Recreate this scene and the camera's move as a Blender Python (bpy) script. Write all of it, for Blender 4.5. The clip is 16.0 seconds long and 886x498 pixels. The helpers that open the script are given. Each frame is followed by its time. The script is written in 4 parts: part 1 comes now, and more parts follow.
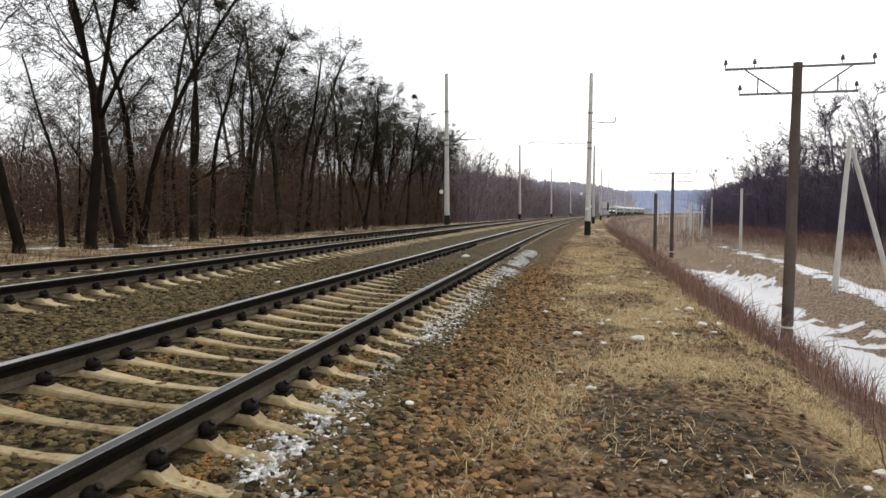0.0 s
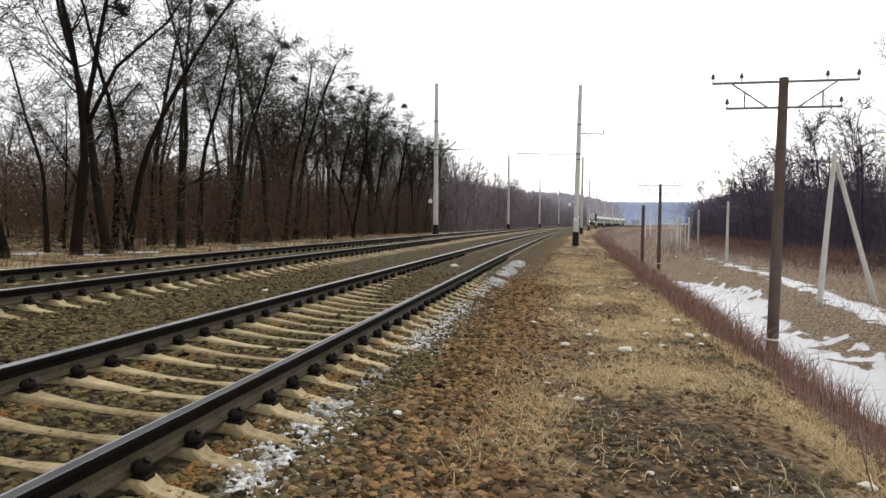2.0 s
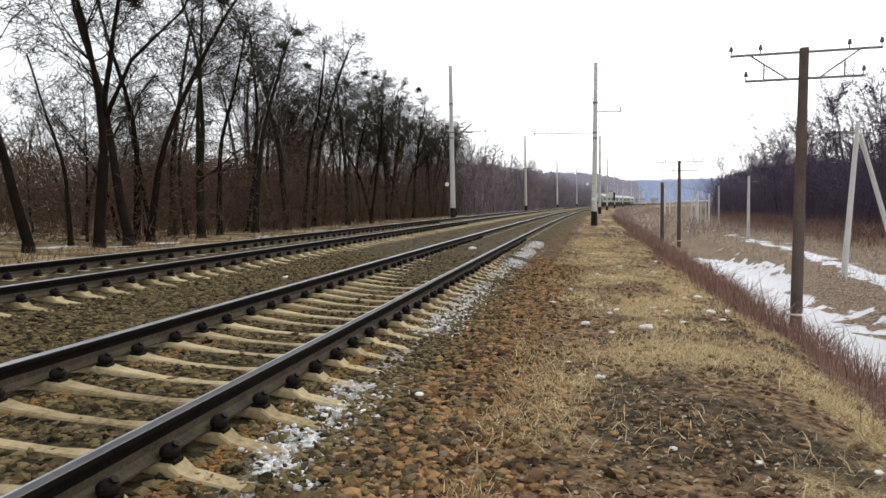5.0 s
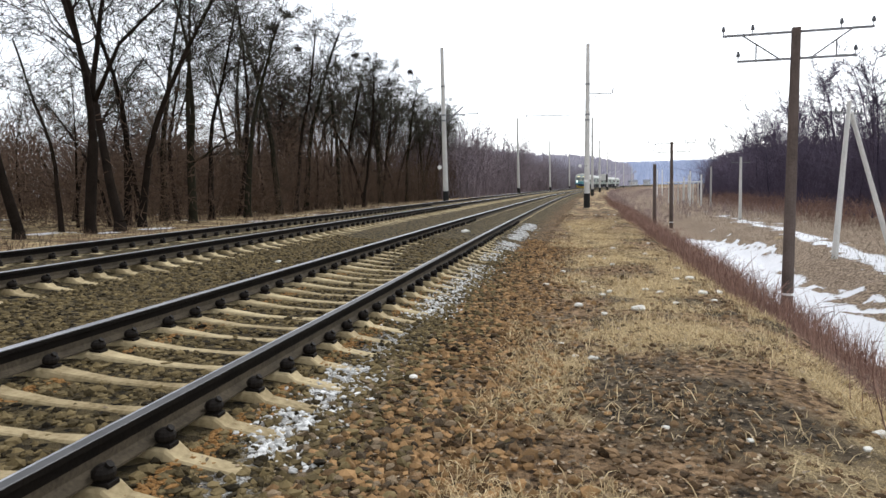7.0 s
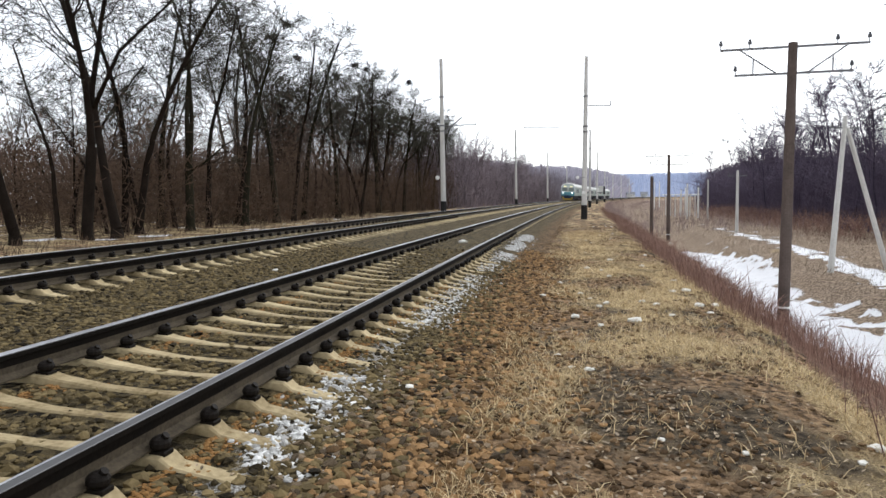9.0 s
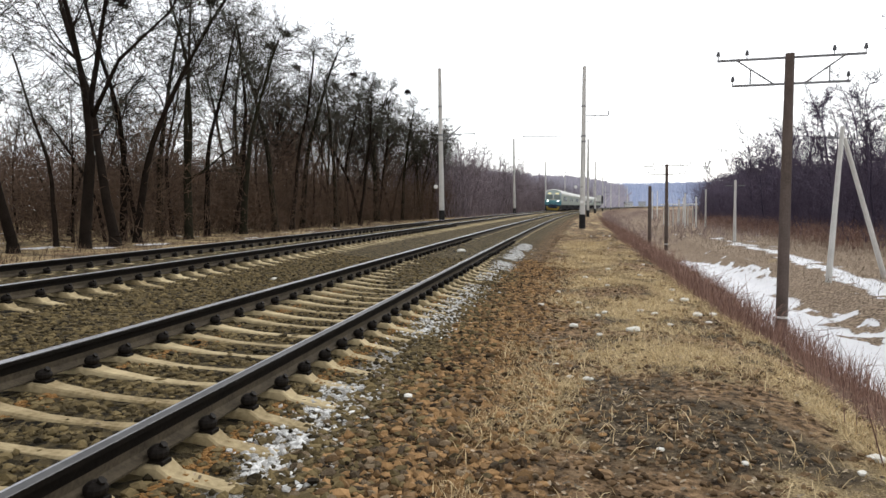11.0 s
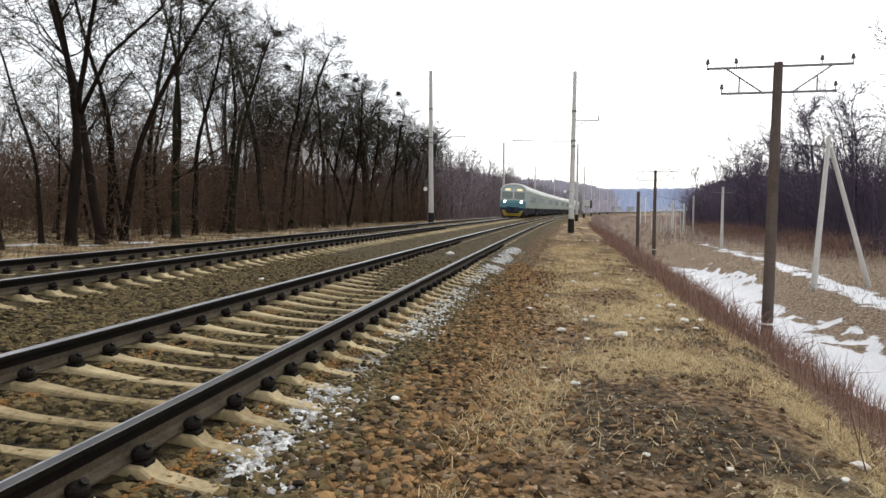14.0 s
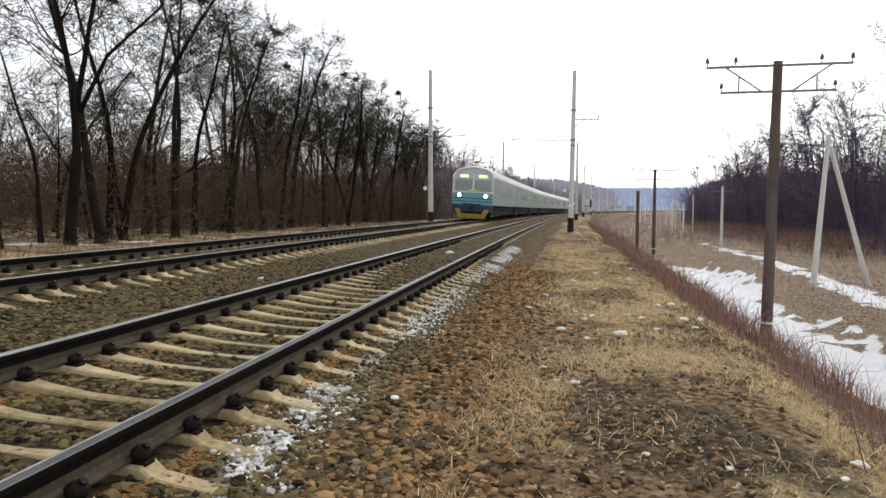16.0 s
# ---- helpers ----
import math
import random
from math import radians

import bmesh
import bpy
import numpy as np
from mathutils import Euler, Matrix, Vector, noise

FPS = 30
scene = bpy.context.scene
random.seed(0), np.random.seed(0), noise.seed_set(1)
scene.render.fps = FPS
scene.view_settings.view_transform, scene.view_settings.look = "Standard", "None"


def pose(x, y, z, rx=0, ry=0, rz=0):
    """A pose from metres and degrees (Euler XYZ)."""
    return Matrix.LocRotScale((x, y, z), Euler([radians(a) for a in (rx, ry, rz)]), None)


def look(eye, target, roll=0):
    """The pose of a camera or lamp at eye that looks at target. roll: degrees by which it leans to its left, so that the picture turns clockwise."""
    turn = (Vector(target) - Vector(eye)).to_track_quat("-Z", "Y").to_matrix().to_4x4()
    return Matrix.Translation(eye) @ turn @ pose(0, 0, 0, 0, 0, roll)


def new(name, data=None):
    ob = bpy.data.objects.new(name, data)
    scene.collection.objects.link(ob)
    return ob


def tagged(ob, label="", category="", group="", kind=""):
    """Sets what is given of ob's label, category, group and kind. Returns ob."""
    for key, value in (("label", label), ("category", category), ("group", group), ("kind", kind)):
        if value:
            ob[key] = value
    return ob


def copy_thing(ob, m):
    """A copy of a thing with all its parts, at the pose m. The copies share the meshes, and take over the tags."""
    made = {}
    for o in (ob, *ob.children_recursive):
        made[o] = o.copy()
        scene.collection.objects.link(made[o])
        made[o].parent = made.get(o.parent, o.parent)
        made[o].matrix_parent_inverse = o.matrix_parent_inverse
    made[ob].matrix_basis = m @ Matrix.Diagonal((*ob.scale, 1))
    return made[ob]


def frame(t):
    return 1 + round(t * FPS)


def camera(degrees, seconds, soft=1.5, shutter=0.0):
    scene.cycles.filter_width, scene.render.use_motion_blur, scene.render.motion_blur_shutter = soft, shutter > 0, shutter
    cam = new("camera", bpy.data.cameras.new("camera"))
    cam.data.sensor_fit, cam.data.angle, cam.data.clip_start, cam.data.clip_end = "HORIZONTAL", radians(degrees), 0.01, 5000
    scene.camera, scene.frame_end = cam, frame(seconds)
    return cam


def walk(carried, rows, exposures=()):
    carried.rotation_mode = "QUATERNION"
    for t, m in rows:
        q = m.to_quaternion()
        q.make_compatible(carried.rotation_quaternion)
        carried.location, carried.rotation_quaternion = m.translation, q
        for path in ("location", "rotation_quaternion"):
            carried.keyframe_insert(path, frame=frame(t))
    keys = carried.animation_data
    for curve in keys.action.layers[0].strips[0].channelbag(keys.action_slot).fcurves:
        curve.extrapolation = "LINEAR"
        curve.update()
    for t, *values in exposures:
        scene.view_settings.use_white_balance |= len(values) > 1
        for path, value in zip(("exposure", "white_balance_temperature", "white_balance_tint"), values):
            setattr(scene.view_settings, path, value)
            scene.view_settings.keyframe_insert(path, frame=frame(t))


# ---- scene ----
cam = camera(65.6, 16.0, soft=1.5)
ROWS = [
    (0.0, 2.276, 0.020, 1.154, 11.12, -3.03, -0.06),
    (0.5, 2.272, 0.014, 1.159, 10.89, -2.74, -0.35),
    (1.0, 2.266, 0.019, 1.158, 10.56, -2.74, -0.40),
    (1.5, 2.273, 0.010, 1.159, 10.39, -2.61, -0.67),
    (2.0, 2.267, 0.012, 1.158, 10.17, -2.25, -0.68),
    (2.5, 2.273, 0.005, 1.154, 10.04, -2.38, -0.93),
    (3.0, 2.269, 0.008, 1.156, 9.78, -2.85, -1.09),
    (3.5, 2.262, 0.001, 1.146, 9.74, -3.24, -1.20),
    (4.0, 2.259, -0.003, 1.149, 9.62, -3.40, -0.83),
    (4.2, 2.273, 0.018, 1.147, 10.84, -3.27, -0.63),
    (6.3, 2.274, -0.017, 1.139, 11.27, -4.74, 2.01),
    (6.5, 2.279, -0.002, 1.133, 11.28, -4.82, 1.76),
    (7.0, 2.275, 0.009, 1.139, 11.01, -5.02, 1.33),
    (7.5, 2.272, 0.008, 1.137, 11.11, -4.89, 1.17),
    (8.0, 2.274, 0.004, 1.135, 11.30, -4.85, 1.05),
    (8.5, 2.278, -0.008, 1.145, 11.40, -4.48, 0.95),
    (9.0, 2.276, -0.004, 1.139, 10.82, -4.18, 0.76),
    (11.5, 2.269, -0.010, 1.140, 10.61, -3.26, 0.54),
    (12.0, 2.268, -0.010, 1.142, 10.42, -3.15, 0.29),
    (12.5, 2.269, -0.006, 1.140, 10.36, -3.19, 0.23),
    (13.0, 2.267, 0.002, 1.139, 10.25, -3.37, 0.03),
    (13.5, 2.262, 0.000, 1.141, 10.03, -3.32, -0.04),
    (14.0, 2.265, -0.003, 1.141, 9.78, -3.23, -0.22),
    (14.5, 2.267, -0.005, 1.140, 9.79, -3.18, -0.22),
    (15.0, 2.265, -0.002, 1.145, 9.73, -3.47, -0.31),
    (15.5, 2.260, 0.009, 1.139, 9.50, -3.52, -0.36),
    (16.0, 2.265, 0.000, 1.142, 9.75, -3.30, -0.21),
]
EXPO = 0.14
walk(cam, [(t, pose(x, y, z, 90 + pitch, roll, yaw)) for t, x, y, z, yaw, pitch, roll in ROWS], exposures=[(0.0, EXPO - 0.08, 6550, 10), (4.2, EXPO - 0.08, 6500, 10), (6.3, EXPO + 0.17, 6150, 10), (9.2, EXPO + 0.17, 6150, 10), (11.3, EXPO + 0.04, 6400, 10), (16.0, EXPO, 6400, 10)])

# ---- light: a bright overcast sky with a weak, wide sun ----
world = bpy.data.worlds.new("overcast_sky")
scene.world = world
world.use_nodes = True
wn, wl = world.node_tree.nodes, world.node_tree.links
sky = wn.new("ShaderNodeTexSky")
sky.sky_type, sky.sun_disc = "NISHITA", False
SUN_EL, SUN_AZ = radians(40), radians(20)
sky.sun_elevation, sky.sun_rotation = SUN_EL, SUN_AZ
sky.air_density, sky.dust_density, sky.ozone_density = 1.0, 1.0, 1.0
pale = wn.new("ShaderNodeHueSaturation")
pale.inputs["Saturation"].default_value = 0.25
pale.inputs["Value"].default_value = 0.16
cloud = wn.new("ShaderNodeMix")
cloud.data_type = "RGBA"
cloud.inputs["Factor"].default_value = 0.5
cloud.inputs["B"].default_value = (1.19, 1.18, 1.17, 1)
wl.new(sky.outputs[0], pale.inputs["Color"])
wl.new(pale.outputs[0], cloud.inputs["A"])
wl.new(cloud.outputs["Result"], wn["Background"].inputs["Color"])
wn["Background"].inputs["Strength"].default_value = 1.08
sun = new("sun", bpy.data.lights.new("sun", "SUN"))
sun.data.energy, sun.data.angle, sun.data.color = 1.1, radians(14), (1.0, 0.96, 0.9)
sun.matrix_world = look((0, 0, 60), (-60 * math.sin(SUN_AZ) / math.tan(SUN_EL), -60 * math.cos(SUN_AZ) / math.tan(SUN_EL), 0))


# ---- materials ----
def grainy(name, dark, light, scale=6.0, rough=0.85, bump=0.3, metal=0.0, fine=9.0, spread=0.25, random_tint=0.0, depth=0.02, island=False):
    """A two-scale procedural surface: blotches at scale, grain at scale * fine, relief from both."""
    m = bpy.data.materials.new(name)
    m.use_nodes = True
    n, l = m.node_tree.nodes, m.node_tree.links
    bsdf = n["Principled BSDF"]
    geo = n.new("ShaderNodeTexCoord")
    big, small = n.new("ShaderNodeTexNoise"), n.new("ShaderNodeTexNoise")
    for tex, s in ((big, scale), (small, scale * fine)):
        tex.inputs["Scale"].default_value = s
        tex.inputs["Detail"].default_value = 5
        l.new(geo.outputs["Object"], tex.inputs["Vector"])
    mix = n.new("ShaderNodeMath")
    mix.operation = "MULTIPLY_ADD"
    mix.inputs[1].default_value = 0.55
    l.new(big.outputs["Fac"], mix.inputs[0])
    half = n.new("ShaderNodeMath")
    half.operation = "MULTIPLY"
    half.inputs[1].default_value = 0.45
    l.new(small.outputs["Fac"], half.inputs[0])
    l.new(half.outputs[0], mix.inputs[2])
    last = mix.outputs[0]
    if random_tint:
        src = n.new("ShaderNodeNewGeometry").outputs["Random Per Island"] if island else n.new("ShaderNodeObjectInfo").outputs["Random"]
        add = n.new("ShaderNodeMath")
        add.operation = "MULTIPLY_ADD"
        add.inputs[1].default_value = random_tint
        l.new(src, add.inputs[0])
        sub = n.new("ShaderNodeMath")
        sub.operation = "SUBTRACT"
        sub.inputs[1].default_value = random_tint / 2
        l.new(last, sub.inputs[0])
        l.new(sub.outputs[0], add.inputs[2])
        last = add.outputs[0]
    ramp = n.new("ShaderNodeValToRGB")
    ramp.color_ramp.elements[0].position, ramp.color_ramp.elements[1].position = 0.5 - spread, 0.5 + spread
    ramp.color_ramp.elements[0].color, ramp.color_ramp.elements[1].color = (*dark, 1), (*light, 1)
    l.new(last, ramp.inputs[0])
    l.new(ramp.outputs[0], bsdf.inputs["Base Color"])
    bsdf.inputs["Roughness"].default_value, bsdf.inputs["Metallic"].default_value = rough, metal
    if not metal and rough >= 0.55 and max(light) < 0.06:
        bsdf.inputs["Specular IOR Level"].default_value = 0.06
    elif rough >= 0.85:
        bsdf.inputs["Specular IOR Level"].default_value = 0.15
    if bump:
        b = n.new("ShaderNodeBump")
        b.inputs["Strength"].default_value, b.inputs["Distance"].default_value = bump, depth
        l.new(mix.outputs[0], b.inputs["Height"])
        l.new(b.outputs[0], bsdf.inputs["Normal"])
    return m


def glowing(name, colour, strength):
    m = bpy.data.materials.new(name)
    m.use_nodes = True
    b = m.node_tree.nodes["Principled BSDF"]
    b.inputs["Base Color"].default_value = (*colour, 1)
    b.inputs["Emission Color"].default_value = (*colour, 1)
    b.inputs["Emission Strength"].default_value = strength
    return m


CONCRETE = grainy("sleeper_concrete", (0.17, 0.125, 0.06), (0.58, 0.475, 0.285), 3.0, 0.9, 0.4, random_tint=0.25)
POLE = grainy("pole_concrete", (0.42, 0.41, 0.39), (0.66, 0.65, 0.62), 1.2, 0.85, 0.2, random_tint=0.2)
OLD_POLE = grainy("weathered_brown_pole", (0.055, 0.042, 0.036), (0.16, 0.125, 0.11), 1.5, 0.9, 0.5, fine=14)
TAR = grainy("black_tar_paint", (0.012, 0.012, 0.013), (0.04, 0.038, 0.036), 3, 0.6, 0.2)
RAIL_FOOT = grainy("dusty_rail_foot", (0.020, 0.016, 0.011), (0.105, 0.084, 0.056), 5, 0.9, 0.3)
RAIL_WORN = grainy("dull_rail_head", (0.02, 0.02, 0.021), (0.075, 0.073, 0.073), 3, 0.5, 0.1)
# Near black: the shade on head sides and upper web is put into the colour.
RAIL_SIDE = grainy("shaded_rail_side", (0.003, 0.0028, 0.0024), (0.014, 0.011, 0.0085), 4, 0.75, 0.3)
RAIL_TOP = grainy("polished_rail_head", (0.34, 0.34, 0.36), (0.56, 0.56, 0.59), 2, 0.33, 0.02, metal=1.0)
CLIP = grainy("greasy_iron_clip", (0.005, 0.0045, 0.004), (0.02, 0.016, 0.013), 20, 0.55, 0.2)
RUST = grainy("rust_stain", (0.14, 0.07, 0.022), (0.36, 0.20, 0.075), 14, 0.95, 0.4)
STONE = grainy("ballast_stone", (0.008, 0.006, 0.003), (0.21, 0.158, 0.075), 9, 0.95, 0.35, random_tint=0.8, island=True, spread=0.45)
BROWN_STONE = grainy("rusty_ballast_stone", (0.010, 0.006, 0.003), (0.37, 0.222, 0.10), 9, 0.95, 0.35, random_tint=0.85, island=True, spread=0.45)
LIME = grainy("pale_gravel", (0.18, 0.17, 0.15), (0.82, 0.82, 0.80), 9, 0.95, 0.35, random_tint=0.6, island=True, spread=0.4)
STRAW = grainy("dry_straw", (0.27, 0.19, 0.095), (0.80, 0.64, 0.38), 2.5, 0.9, 0.0, random_tint=0.6, island=True, spread=0.4)
LEAF = grainy("fallen_leaf", (0.03, 0.02, 0.012), (0.50, 0.40, 0.28), 5, 0.9, 0.0, random_tint=0.9, island=True, spread=0.6)
SCRAP = grainy("pale_litter", (0.55, 0.53, 0.46), (0.82, 0.80, 0.74), 14, 0.8, 0.2)
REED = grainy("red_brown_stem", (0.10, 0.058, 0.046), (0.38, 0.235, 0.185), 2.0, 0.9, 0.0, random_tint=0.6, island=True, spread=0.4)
BARK = grainy("dark_bark", (0.005, 0.004, 0.003), (0.030, 0.022, 0.017), 2.2, 0.95, 0.8, random_tint=0.2, depth=0.04)
TWIG = grainy("bare_twig", (0.010, 0.008, 0.007), (0.055, 0.043, 0.035), 0.4, 0.95, 0.0, random_tint=0.35)
BRUSH = grainy("brown_undergrowth", (0.020, 0.014, 0.010), (0.18, 0.118, 0.080), 0.3, 0.95, 0.0, random_tint=0.5, island=True, spread=0.4)
DRY_LEAF = grainy("clinging_dry_foliage", (0.022, 0.024, 0.018), (0.115, 0.115, 0.085), 0.5, 0.95, 0.0, random_tint=0.5, island=True, spread=0.4)
# Purplish wood; its colour is also lifted and blued to stand for haze.
PURPLE = grainy("far_twig", (0.034, 0.028, 0.044), (0.125, 0.10, 0.145), 0.4, 0.95, 0.0, random_tint=0.35)
# Red-brown stems with distance haze mixed into the colour.
SLOPE_BRUSH = grainy("slope_brush_haze", (0.16, 0.115, 0.108), (0.44, 0.34, 0.315), 0.3, 1.0, 0.0, random_tint=0.5, island=True)
# Haze is put into the base colour: paler, greyer twigs the further off.
HAZE_MID = grainy("wood_edge_haze_mid", (0.10, 0.082, 0.09), (0.27, 0.225, 0.245), 0.05, 1.0, 0.0, random_tint=0.4, island=True)
HAZE_NEAR = grainy("wood_edge_haze_far", (0.15, 0.135, 0.155), (0.32, 0.295, 0.34), 0.05, 1.0, 0.0, random_tint=0.4, island=True)
def haze_glow(m, colour, strength):
    """Adds emission in place of far air's haze, for what stands half a kilometre off."""
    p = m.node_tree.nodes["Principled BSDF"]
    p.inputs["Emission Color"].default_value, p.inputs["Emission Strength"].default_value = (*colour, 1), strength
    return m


# Bluish emission paints the haze over the far ridge and the bend woods.
BACKDROP = haze_glow(grainy("backdrop_ridge", (0.10, 0.10, 0.13), (0.24, 0.235, 0.28), 0.03, 1.0, 0.0, random_tint=0.4, island=True), (0.58, 0.70, 1.0), 0.36)
BACKDROP_BEND = haze_glow(grainy("backdrop_bend", (0.07, 0.06, 0.065), (0.18, 0.155, 0.165), 0.03, 1.0, 0.0, random_tint=0.4, island=True), (0.85, 0.83, 1.0), 0.22)
STEEL = grainy("dull_steel", (0.12, 0.12, 0.125), (0.24, 0.24, 0.25), 5, 0.6, 0.1, metal=0.3)
PORCELAIN = grainy("brown_porcelain", (0.03, 0.03, 0.035), (0.08, 0.08, 0.09), 10, 0.3, 0.0)
WHITE = grainy("white_enamel", (0.68, 0.68, 0.66), (0.84, 0.84, 0.82), 8, 0.5, 0.05)
TEAL = grainy("teal_coach_paint", (0.10, 0.31, 0.36), (0.17, 0.40, 0.44), 1.5, 0.45, 0.05)
BLUE = grainy("dark_blue_paint", (0.012, 0.06, 0.15), (0.02, 0.085, 0.20), 2, 0.4, 0.05)
PALE = grainy("pale_green_coach_paint", (0.20, 0.25, 0.215), (0.33, 0.375, 0.32), 0.8, 0.5, 0.08)
ROOF = grainy("dusty_white_roof", (0.50, 0.51, 0.48), (0.66, 0.67, 0.64), 1.0, 0.7, 0.1)
YELLOW = grainy("yellow_paint", (0.50, 0.36, 0.06), (0.68, 0.50, 0.10), 3, 0.5, 0.1)
BUFF = grainy("pale_buff_paint", (0.42, 0.42, 0.30), (0.55, 0.54, 0.40), 3, 0.5, 0.1)
NAVY = grainy("dark_navy_paint", (0.008, 0.018, 0.05), (0.02, 0.038, 0.085), 2, 0.6, 0.05)
UNDER = grainy("black_underframe", (0.010, 0.010, 0.013), (0.04, 0.04, 0.046), 3, 0.8, 0.2)
FACE = grainy("pale_blue_cab_paint", (0.40, 0.51, 0.53), (0.50, 0.60, 0.62), 1.2, 0.45, 0.05)
GLASS = grainy("grey_coach_glass", (0.17, 0.21, 0.205), (0.25, 0.29, 0.28), 1, 0.08, 0.0)
DULL_GRASS = grainy("dull_brown_grass", (0.06, 0.043, 0.032), (0.30, 0.235, 0.17), 2.5, 0.9, 0.0, random_tint=0.6, island=True, spread=0.4)
PIECE = grainy("angular_ballast_piece", (0.03, 0.022, 0.014), (0.27, 0.20, 0.125), 14, 0.95, 0.4, random_tint=0.7, spread=0.4)
DUSTY_GLASS = grainy("dusty_side_window", (0.13, 0.165, 0.15), (0.22, 0.26, 0.24), 1, 0.25, 0.0)
CLOD = grainy("dark_soil_clod", (0.02, 0.012, 0.006), (0.27, 0.175, 0.095), 9, 0.98, 0.4, random_tint=0.8, island=True, spread=0.5)
LAMP = glowing("lit_headlamp", (1.0, 0.98, 0.92), 6.0)
# No lamp: emission stands in for the light the amber panes reflect.
AMBER = glowing("amber_pane_glow", (1.0, 0.83, 0.42), 0.8)
WALL = grainy("pale_house_wall", (0.48, 0.52, 0.58), (0.76, 0.78, 0.80), 0.5, 0.9, 0.05, random_tint=0.5)
SLATE = grainy("grey_house_roof", (0.18, 0.19, 0.21), (0.30, 0.31, 0.34), 0.6, 0.9, 0.1)
TRUNK_MOSS = grainy("mossy_bark", (0.006, 0.006, 0.004), (0.036, 0.032, 0.021), 1.8, 0.95, 0.8, random_tint=0.2, depth=0.04)

# ---- the line: two tracks, straight here, bending to the right further on ----
BEND, FROM = 0.00042, 12.0
GAUGE, SPACING = 1.595, 0.5
NEAR_CANT, FAR_CANT = radians(4.1), radians(3.2)
FAR_U, FAR_Z = -4.346, 0.286


def line(s):
    """The right rail of the near track at s metres along: x, y and the heading."""
    t = max(s - FROM, 0.0)
    th = BEND * t
    if t <= 0:
        return 0.0, s, 0.0
    return (1 - math.cos(th)) / BEND, FROM + math.sin(th) / BEND, th


def spot(u, s, z=0.0):
    x, y, th = line(s)
    return Vector((x + u * math.cos(th), y - u * math.sin(th), z))


def stand(u, s, z=0.0, turn=0.0):
    """A pose at u metres to the right of the rail, s along, facing along the line."""
    p = spot(u, s, z)
    return pose(p.x, p.y, p.z, 0, 0, turn - math.degrees(line(s)[2]))


def track_pose(s, far=False):
    """Origin on the right rail's head, the x axis across the canted track."""
    return (stand(FAR_U, s, FAR_Z) if far else stand(0, s)) @ Matrix.Rotation(FAR_CANT if far else NEAR_CANT, 4, "Y")


def mesh(name, verts, faces, materials, slots=None, smooth=False):
    me = bpy.data.meshes.new(name)
    me.from_pydata([tuple(v) for v in verts] if not isinstance(verts, np.ndarray) else verts.tolist(), [], faces if not isinstance(faces, np.ndarray) else faces.tolist())
    for m in materials if isinstance(materials, (list, tuple)) else [materials]:
        me.materials.append(m)
    if slots is not None:
        me.polygons.foreach_set("material_index", np.asarray(slots, dtype=np.int32))
    if smooth:
        me.polygons.foreach_set("use_smooth", np.ones(len(me.polygons), dtype=bool))
    me.update()
    return me


def put(name, me, parent=None, m=None, label=""):
    ob = new(name, me)
    if parent is not None:
        ob.parent = parent
    if m is not None:
        ob.matrix_basis = m
    if label:
        ob["label"] = label
    return ob


def part(name, bm, material, parent, label=""):
    me = bpy.data.meshes.new(name)
    bm.to_mesh(me)
    bm.free()
    me.materials.append(material)
    ob = new(name, me)
    if parent is not None:
        ob.parent = parent
    if label:
        ob["label"] = label
    return ob


def box(bm, x0, x1, y0, y1, z0, z1, bevel=0.0):
    made = bmesh.ops.create_cube(bm, size=1.0, matrix=Matrix.LocRotScale(((x0 + x1) / 2, (y0 + y1) / 2, (z0 + z1) / 2), None, (x1 - x0, y1 - y0, z1 - z0)))
    if bevel:
        edges = {e for v in made["verts"] for e in v.link_edges}
        bmesh.ops.bevel(bm, geom=list(edges), offset=bevel, segments=2, profile=0.5, affect="EDGES")


def rod(bm, a, b, r0, r1=None, sides=8):
    a, b = Vector(a), Vector(b)
    d = b - a
    m = Matrix.Translation((a + b) / 2) @ d.to_track_quat("Z", "Y").to_matrix().to_4x4()
    bmesh.ops.create_cone(bm, cap_ends=True, segments=sides, radius1=r0, radius2=r0 if r1 is None else r1, depth=d.length, matrix=m)


def fresh(build, *args, **kw):
    bm = bmesh.new()
    build(bm, *args, **kw)
    return bm


# ---- ground ----
def lerp_profile(points, u):
    us = [p[0] for p in points]
    return np.interp(u, us, [p[1] for p in points])


PROFILE = [(-400, 2.0), (-120, 0.6), (-40, -0.3), (-18, -0.5), (-11, -0.55), (-8.2, 0.02), (-7.3, 0.16), (-5.94, 0.135), (-4.35, 0.035), (-3.72, -0.03), (-3.1, -0.1),
           (-2.6, -0.165), (-2.2, -0.16), (-1.59, -0.125), (-1.1, -0.168), (-0.6, -0.192), (-0.25, -0.224), (0.0, -0.24), (0.3, -0.285), (0.55, -0.33), (0.8, -0.385), (1.4, -0.455), (2.2, -0.5), (3.6, -0.49), (4.3, -0.55), (4.8, -0.75),
           (6.2, -1.6), (7.6, -2.4), (8.4, -2.6), (10.3, -2.64), (10.9, -2.45), (11.7, -2.05), (13.5, -1.98), (16, -2.1), (24, -2.0), (60, -1.6), (160, 0.0), (400, 3.0)]
US = np.concatenate([np.array([-400, -300, -220, -160, -120, -90, -70, -55, -45, -38]), np.arange(-32, -12, 1.0), np.arange(-12, -8.4, 0.4),
                     np.arange(-8.4, 5.0, 0.16), np.arange(5.0, 14.0, 0.25), np.arange(14, 34, 1.0), np.array([36, 42, 50, 60, 75, 95, 120, 160, 220, 300, 400])])
